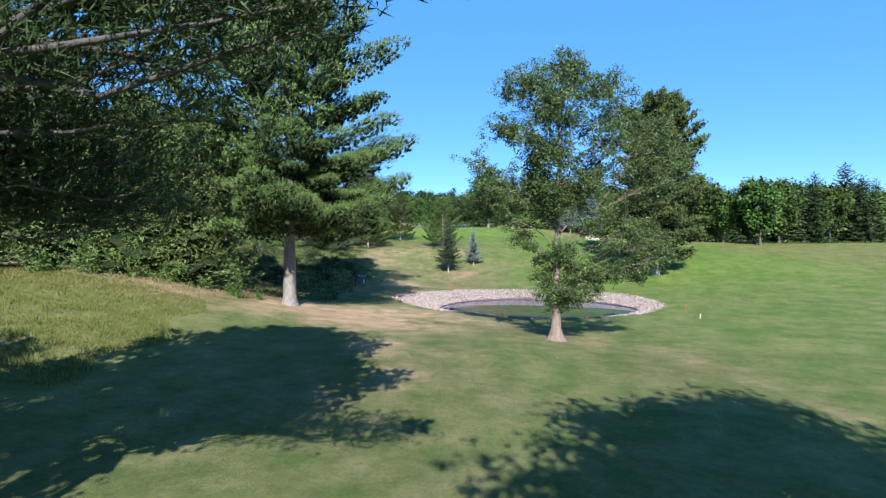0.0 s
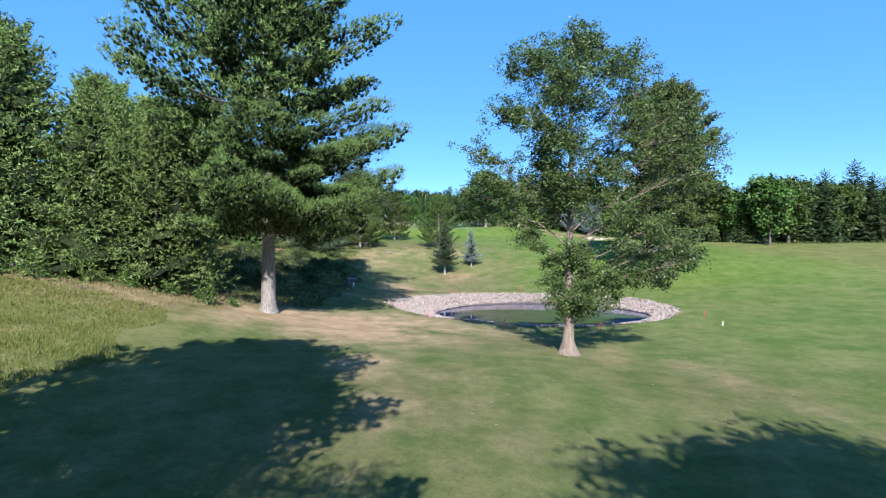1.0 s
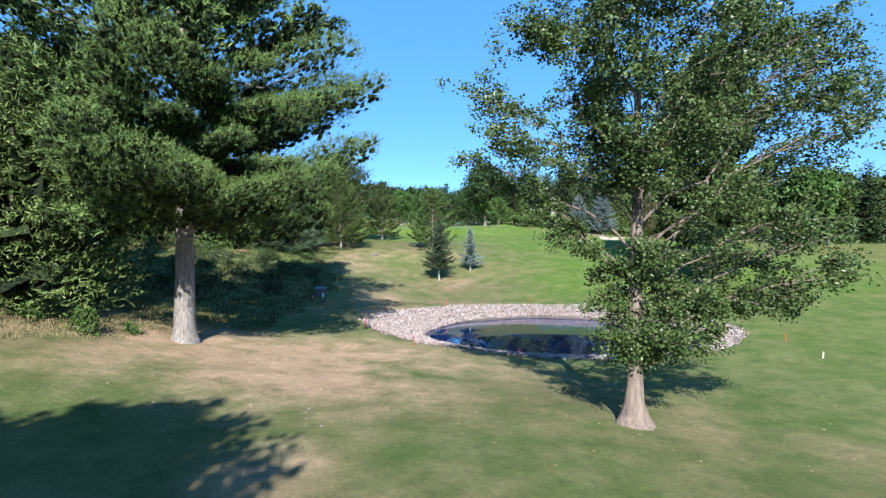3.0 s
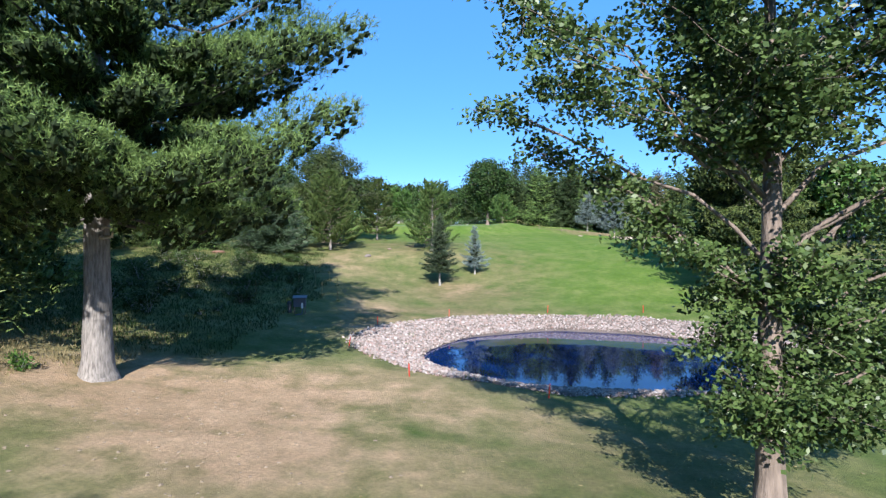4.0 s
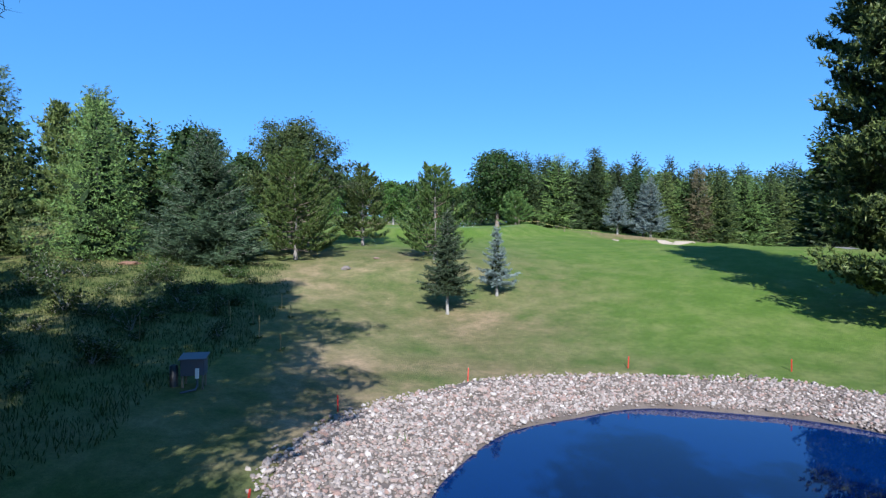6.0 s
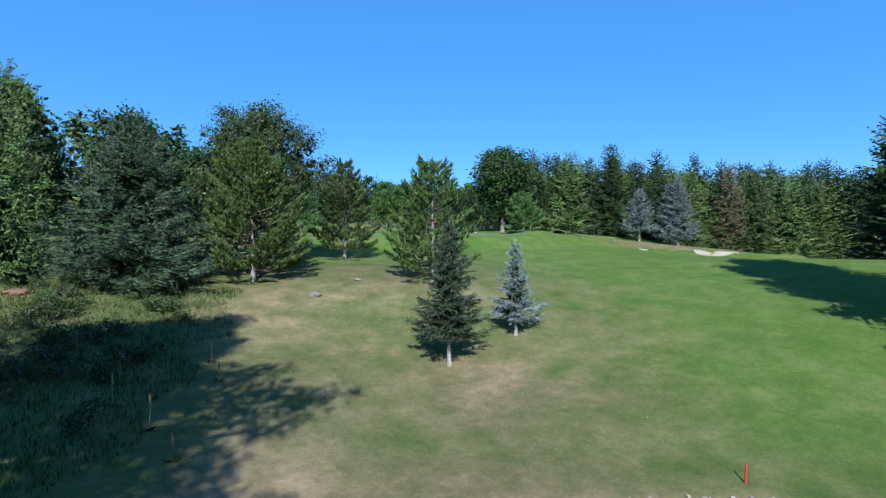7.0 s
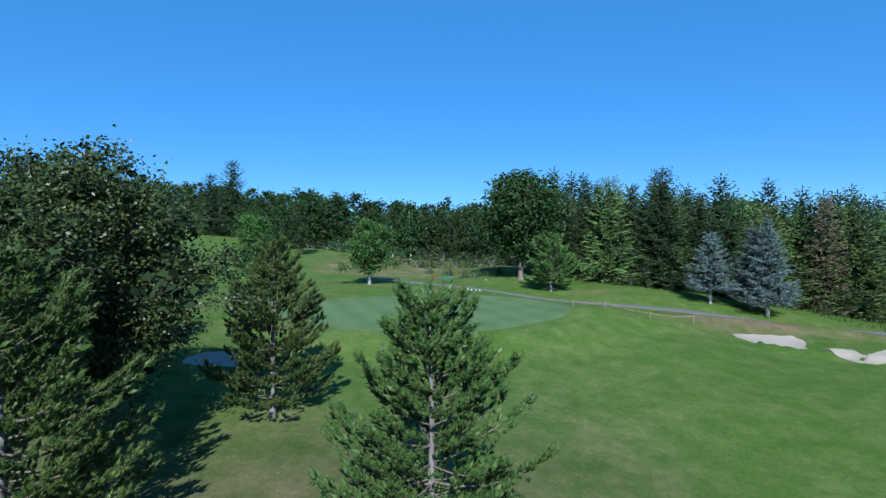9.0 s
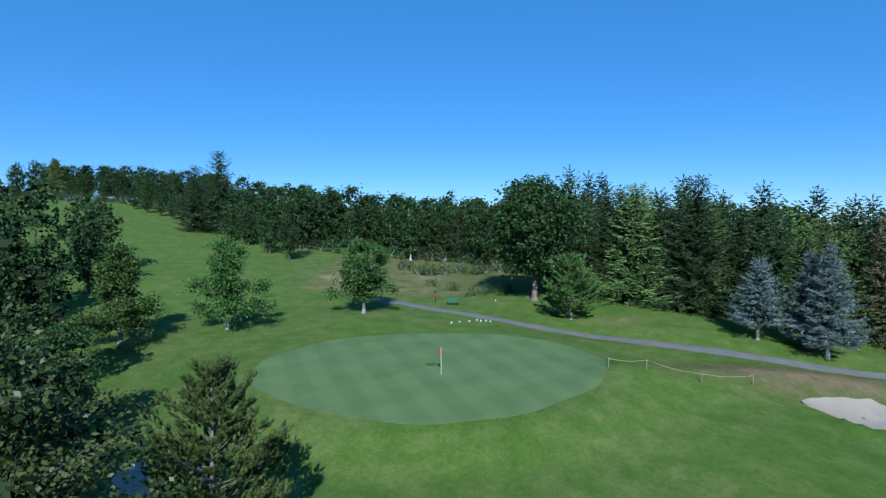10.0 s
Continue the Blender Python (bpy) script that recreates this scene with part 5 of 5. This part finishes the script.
def bench(x, y, turn):
    t = thing("bench", "green slatted park bench beside the path", "bench", on(x, y, 0.02), turn)
    for k in range(4):
        s = Soup()
        s.box((-0.8, -0.22 + 0.125 * k, 0.43), (0.8, -0.12 + 0.125 * k, 0.465))
        bevelled("seat_slat", s.mesh("seat_slat", GREENPAINT), t, 0.008)
    for k in range(3):
        s = Soup()
        s.box((-0.8, 0.30 + 0.03 * k, 0.55 + 0.14 * k), (0.8, 0.335 + 0.03 * k, 0.65 + 0.14 * k))
        bevelled("back_slat", s.mesh("back_slat", GREENPAINT), t, 0.008)
    for sx in (-0.66, 0.66):
        s = Soup()
        s.tube([(sx, -0.2, 0.0), (sx, -0.2, 0.25), (sx, -0.18, 0.43)], 0.03, 8)
        part("front_leg", s.mesh("front_leg", BLACKPAINT, True), t)
        s = Soup()
        s.tube([(sx, 0.30, 0.0), (sx, 0.28, 0.40), (sx, 0.34, 0.7), (sx, 0.40, 0.95)], 0.03, 8)
        part("back_leg", s.mesh("back_leg", BLACKPAINT, True), t)
        s = Soup()
        s.box((sx - 0.03, -0.22, 0.38), (sx + 0.03, 0.30, 0.425))
        part("seat_bracket", s.mesh("seat_bracket", BLACKPAINT), t)


def tee_post(x, y):
    t = thing("tee_post", "dark post with a red ball washer beside the bench", "post", on(x, y))
    s = Soup()
    s.tube([(0, 0, -0.2), (0, 0, 0.75), (0, 0, 1.45)], [0.05, 0.05, 0.045], 10)
    post = part("post", s.mesh("post", BLACKPAINT, True), t)
    s = Soup()
    s.tube([(0, 0, 0.78), (0, 0, 0.80), (0, 0, 1.12), (0, 0, 1.16), (0, 0, 1.2)], [0.05, 0.12, 0.12, 0.10, 0.03], 14)
    part("ball_washer", s.mesh("ball_washer", REDPAINT, True), post, "red ball washer")
    s = Soup()
    s.box((-0.16, -0.02, 1.32), (0.16, 0.02, 1.62))
    bevelled("sign_plate", s.mesh("sign_plate", BLACKPAINT), post, 0.006)


def marker(x, y):
    t = thing("white_marker", "small white painted marker in the grass", "marker", on(x, y), 0, "white markers behind the green")
    s = Soup()
    s.tube([(0, 0, -0.02), (0, 0, 0.02), (0, 0, 0.09), (0, 0, 0.14), (0, 0, 0.155)], [0.05, 0.065, 0.065, 0.04, 0.01], 12)
    part("knob", s.mesh("knob", WHITEPAINT, True), t)


def rope_fence():
    posts = [(11.3, 127.2), (14.3, 127.3), (18.4, 126.9), (22.9, 127.8)]
    t = thing("rope_fence", "low yellow rope strung between four dark posts", "rope fence", on(11.3, 127.2))
    o = np.array(on(11.3, 127.2))
    tops = []
    for x, y in posts:
        p = np.array(on(x, y)) - o
        s = Soup()
        s.tube([p - UP * 0.15, p + UP * 0.4, p + UP * 0.78, p + UP * 0.80], [0.04, 0.04, 0.038, 0.01], 8)
        part("fence_post", s.mesh("fence_post", WEATHERED, True), t)
        tops.append(p + UP * 0.70)
    for a, b in zip(tops[:-1], tops[1:]):
        w = np.linspace(0, 1, 12)[:, None]
        s = Soup()
        s.tube(a + (b - a) * w - UP * 0.16 * np.sin(3.14 * w), 0.009, 6)
        part("rope", s.mesh("rope", ROPE, True), t)


def pump_box(x, y):
    t = thing("pump_cabinet", "grey-blue pump cabinet on legs, darkened for the shade", "utility box", on(x, y), 12)
    s = Soup()
    s.box((-0.45, -0.32, 0.5), (0.45, 0.32, 1.15))
    housing = bevelled("housing", s.mesh("housing", PANEL), t, 0.015)
    s = Soup()
    s.add([(-0.52, -0.40, 1.15), (0.52, -0.40, 1.15), (0.52, 0.40, 1.28), (-0.52, 0.40, 1.28), (-0.52, -0.40, 1.19), (0.52, -0.40, 1.19), (0.52, 0.40, 1.32), (-0.52, 0.40, 1.32)],
          [(0, 3, 2, 1), (4, 5, 6, 7), (0, 1, 5, 4), (1, 2, 6, 5), (2, 3, 7, 6), (3, 0, 4, 7)])
    part("lid", s.mesh("lid", PANEL), housing, "sloping steel lid")
    for sx in (-0.38, 0.38):
        for sy in (-0.26, 0.26):
            s = Soup()
            s.box((sx - 0.035, sy - 0.035, -0.2), (sx + 0.035, sy + 0.035, 0.51))
            part("leg", s.mesh("leg", WEATHERED), t)
    s = Soup()
    s.box((0.12, -0.42, 0.40), (0.26, -0.325, 0.80))
    bevelled("meter", s.mesh("meter", WHITEPAINT), housing, 0.02, "white meter box")
    s = Soup()
    s.tube([(0.2, -0.37, 0.36), (0.2, -0.37, 0.1), (0.15, -0.5, -0.02), (-0.3, -0.9, -0.02)], 0.04, 8)
    part("pipe", s.mesh("pipe", PANEL, True), t)
    s = Soup()
    s.tube([(-0.75, -0.1, -0.1), (-0.75, -0.1, 0.9), (-0.75, -0.1, 0.95)], [0.16, 0.16, 0.05], 14)
    part("pressure_tank", s.mesh("pressure_tank", BLACKPAINT, True), t)


def boulder(x, y, r, name="boulder", mat=None, label="pale half-buried boulder in the grass", flat=0.6):
    bm = bmesh.new()
    bmesh.ops.create_icosphere(bm, subdivisions=3, radius=r)
    off = Vector((x, y, 0))
    for v in bm.verts:
        v.co *= 1 + 0.35 * noise.noise(v.co / r * 1.3 + off) + 0.12 * noise.noise(v.co / r * 4 + off)
        v.co.z *= flat
    me = bpy.data.meshes.new(name)
    bm.to_mesh(me)
    bm.free()
    me.materials.append(mat or STONE)
    ob = tagged(new(name, me), label, "rock" if mat is None else "earth mound")
    ob.matrix_basis = pose(*on(x, y, r * flat * 0.15), 0, 0, x * 50)


flag()
bench(0.0, 154.9, -14)
tee_post(-2.2, 156.2)
for x, y in ((-0.4, 143.9), (0.5, 144.4), (1.6, 145.0), (2.5, 145.8), (2.9, 145.5), (3.5, 145.7), (4.0, 145.7), (5.8, 157.0)):
    marker(x, y)
rope_fence()
pump_box(-11.0, 65.3)
boulder(-9.5, 91.3, 0.40)
boulder(-7.2, 95.0, 0.30, flat=0.35)
boulder(-26.4, 87.0, 0.8, "soil_mound", SOIL, "low mound of reddish bare soil", 0.24)


# ---- meadow plants ----
def grass_field(name, label, mat, region, count, tall, wide=0.018):
    """Standing grass as one sheet of blades. region: the x and y of a stretch of the plan and a test."""
    (x0, x1, y0, y1), test = region
    x, y = rng.uniform(x0, x1, count), rng.uniform(y0, y1, count)
    keep = test(x, y)
    x, y = x[keep], y[keep]
    tuft = 0.55 + 0.45 * wobble(x, y, 1.9, 1.1)
    p = np.stack([x, y, height(x, y) - 0.03], 1)
    d = UP + rng.normal(size=(len(x), 3)) * np.array([0.28, 0.28, 0.1])
    s = Soup()
    s.blades(p, d, tall * (0.35 + 0.65 * tuft) * rng.uniform(0.5, 1.2, len(x)), wide * rng.uniform(0.7, 1.5, len(x)))
    return tagged(new(name, s.mesh(name, mat)), label, "grass", kind="stuff")


grass_field("tall_grass", "unmown yellow-green grass on the bank", TALLGREEN, ((-34, -13, 20, 38), lambda x, y: x < -15.5 - 0.10 * (y - 24) + 0.9 * wobble(x, y, 0.8, 0.5)), 36000, 0.40, 0.014)
grass_field("dry_grass", "pale dry grass along the wood's edge", STRAW, ((-34, -14, 35, 56), lambda x, y: (x < -16.0 - 0.35 * np.maximum(0, 44 - y) + 0.8 * wobble(x, y, 0.9, 0.5)) | ((x < -14.8) & (y > 47))), 17000, 0.34, 0.018)
# the meadow's shade is in the colour of these blades
grass_field("meadow_grass", "meadow grass coloured dark green for the pine's shade", SHADEHERB, ((-34, -10, 52, 92), lambda x, y: x < -11.5 - 0.045 * np.abs(y - 70) - 0.12 * np.maximum(0, y - 74) + 0.9 * wobble(x, y, 0.9, 0.6)), 38000, 0.42, 0.018)
grass_field("edge_grass", "rough grass along the far wood", HERB, ((16, 110, 100, 150), lambda x, y: y > np.interp(x, [16, 24, 40, 60, 66, 110], [152, 150, 144.5, 104, 103, 112]) + 1.5), 16000, 0.55, 0.05)


def shrub(x, y, r, mat, label, group):
    t = thing("shrub", label, "shrub", on(x, y), x * 31, group)
    wood, leaf = Soup(), Soup()
    P = []
    for q in range(12):
        a, e = rng.uniform(0, 6.28), rng.uniform(0.15, 1.0)
        tip = np.array([math.cos(a) * r * (1.1 - e * 0.6), math.sin(a) * r * (1.1 - e * 0.6), r * 1.3 * e])
        wood.tube(np.stack([np.array([0, 0, -0.1]), tip * 0.5 + UP * 0.15 * r, tip]), [0.03, 0.018, 0.007], 4)
        P.append(tip * np.linspace(0.45, 1.0, 5)[:, None] + rng.normal(size=(5, 3)) * 0.16 * r)
    P = np.concatenate(P)
    c = np.repeat(P, 7, 0) + rng.normal(size=(len(P) * 7, 3)) * 0.14 * r
    leaf.blades(c, rng.normal(size=c.shape) + UP * 0.1, 0.2 * rng.uniform(0.6, 1.3, len(c)), 0.062)
    part("woody_base", wood.mesh("woody_base", GREYBARK, True), t)
    part("crown", leaf.mesh("crown", mat), t)
    return t


bush = [shrub(-17.6, 43.4, 0.8, MAPLELEAF, "leafy green shrub at the wood's edge", "shrubs at the wood's edge"), shrub(-19.6, 60.0, 1.1, SHADEHERB, "loose meadow shrub coloured dark for shade", "meadow shrubs"),
        shrub(4.5, 161.5, 1.3, WOODLEAF, "dark rounded shrub near the old oak", "shrubs behind the tee")]
for x, y, q, sc in ((-18.6, 44.6, 0, 0.8), (-20.2, 43.0, 0, 0.7), (-22.4, 41.6, 0, 0.9), (-24.6, 40.6, 0, 1.0), (-27.2, 39.6, 0, 1.1), (-29.6, 37.8, 0, 1.2), (-32.4, 36.0, 0, 1.2), (-35.4, 33.6, 0, 1.3), (-16.6, 45.6, 0, 0.6),
                    (-16.0, 66.5, 1, 0.8), (-21.5, 67.5, 1, 1.0), (-24.0, 63.0, 1, 1.1), (-17.5, 72.0, 1, 0.9), (-22.5, 74.0, 1, 1.1), (-26.5, 71.0, 1, 1.2), (-15.0, 77.0, 1, 0.7), (-19.0, 79.5, 1, 0.8), (-27.0, 79.0, 1, 1.1), (-13.2, 73.0, 1, 0.6),
                    (-23.0, 84.5, 1, 0.8), (-30.0, 82.0, 1, 1.1), (-33.0, 76.0, 1, 1.3), (-29.5, 91.0, 1, 1.0), (6.5, 162.0, 2, 0.9), (2.6, 161.2, 2, 0.8), (8.3, 162.4, 2, 1.0), (0.4, 166.0, 2, 0.9), (-3.0, 171.0, 2, 0.8)):
    copy_thing(bush[q], Matrix.Translation(on(x, y)) @ Matrix.Rotation(x * 3.1, 4, 'Z') @ Matrix.Scale(sc, 4))
for q in range(12):
    x = -8 + 2.5 * q
    copy_thing(bush[2], Matrix.Translation(on(x, 186 + rng.uniform(-3, 3))) @ Matrix.Rotation(x * 1.7, 4, 'Z') @ Matrix.Scale(rng.uniform(1.1, 1.6), 4))
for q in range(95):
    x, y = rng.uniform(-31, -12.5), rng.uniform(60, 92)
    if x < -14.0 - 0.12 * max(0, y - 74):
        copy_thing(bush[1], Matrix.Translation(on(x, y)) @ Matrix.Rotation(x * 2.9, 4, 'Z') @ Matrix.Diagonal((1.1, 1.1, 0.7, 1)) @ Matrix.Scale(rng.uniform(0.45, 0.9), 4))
for q in range(34):
    x = 18 + 2.7 * q + rng.uniform(-0.8, 0.8)
    y = np.interp(x, [18, 24, 40, 60, 75, 120], [160, 154.5, 147, 143, 147, 147]) + rng.uniform(-1.2, 0.8)
    copy_thing(bush[2], Matrix.Translation(on(x, y)) @ Matrix.Rotation(x * 2.3, 4, 'Z') @ Matrix.Scale(rng.uniform(0.5, 0.95), 4))


for x in np.arange(-150, 50, 3.4):
    y = np.interp(x, [-150, -104, -82, -66, -50, -36, -12, 0, 20, 60], [271, 261, 251, 233, 211, 201, 206, 208, 181, 172]) + rng.uniform(-1.5, 1.5)
    copy_thing(bush[2], Matrix.Translation(on(x, y)) @ Matrix.Rotation(x * 2.3, 4, 'Z') @ Matrix.Scale(rng.uniform(1.3, 2.3), 4))


def mullein(x, y, h):
    t = thing("mullein", "dry mullein stalk standing in the meadow", "wild plant", on(x, y), 0, "mullein stalks")
    s = Soup()
    s.tube([(0, 0, -0.05), (0.02, 0, h * 0.5), (0.0, 0.02, h)], [0.022, 0.02, 0.012], 6)
    s.tube([(0.01, 0, h * 0.6), (0.01, 0.01, h * 0.7), (0, 0.02, h * 0.95), (0, 0.02, h)], [0.02, 0.045, 0.035, 0.01], 7)
    part("stalk", s.mesh("stalk", STRAW, True), t)
    s = Soup()
    a = rng.uniform(0, 6.28, 14)
    s.blades(np.zeros((14, 3)), np.stack([np.cos(a), np.sin(a), rng.uniform(0.2, 0.7, 14)], 1), rng.uniform(0.2, 0.38, 14), 0.05)
    part("leaf_rosette", s.mesh("leaf_rosette", HERB), t)


for x, y, h in ((-12.4, 76.0, 1.5), (-13.4, 75.0, 1.2), (-11.2, 73.6, 1.3), (-14.2, 76.8, 1.1), (-12.0, 80.5, 1.0), (-10.8, 78.5, 0.9), (-16.2, 70.5, 1.3), (-9.4, 71.6, 0.9)):
    mullein(x, y, h)


def scatter(name, label, mat, n, spots, size, flat=0.6):
    """Small bits lying in the grass, as one sheet."""
    s = Soup()
    for q in range(n):
        cx, cy, rx, ry = spots[q % len(spots)]
        x, y = cx + rng.normal() * rx, cy + rng.normal() * ry
        s.add(stone_shape() * size * rng.uniform(0.6, 1.3) * np.array([1, 1, flat]) + np.array(on(x, y, size * 0.2)), ICO_F)
    return tagged(new(name, s.mesh(name, mat)), label, "litter", kind="stuff")


scatter("pine_cones", "scattered brown pine cones on the dry bank", WEATHERED, 190, [(-9, 41, 4, 3), (-11, 46, 3, 2), (-7, 37.5, 3, 2.5)], 0.055)
scatter("fallen_leaves", "a few pale fallen leaves on the lawn", STRAW, 260, [(4, 31, 6, 5), (11, 33, 4, 4), (-3, 40, 5, 4), (14, 42, 5, 4), (-8, 92, 5, 6), (6, 88, 5, 6)], 0.05, 0.4)
scatter("grit", "small rust-coloured grit by the bunker", SOIL, 160, [(27, 131, 4, 2.2), (20, 147.5, 2, 1.2)], 0.08, 0.5)

grass_field("ring_weeds", "small green weeds growing between the stones", HERB, ((-6, 24, 48, 72), lambda x, y: (pond_fields(x, y)[1] < 1.0) & (pond_fields(x, y)[0] > 1.06) & (wobble(x, y, 2.3, 1.7) > 0.83)), 26000, 0.34, 0.02)
build_stones()
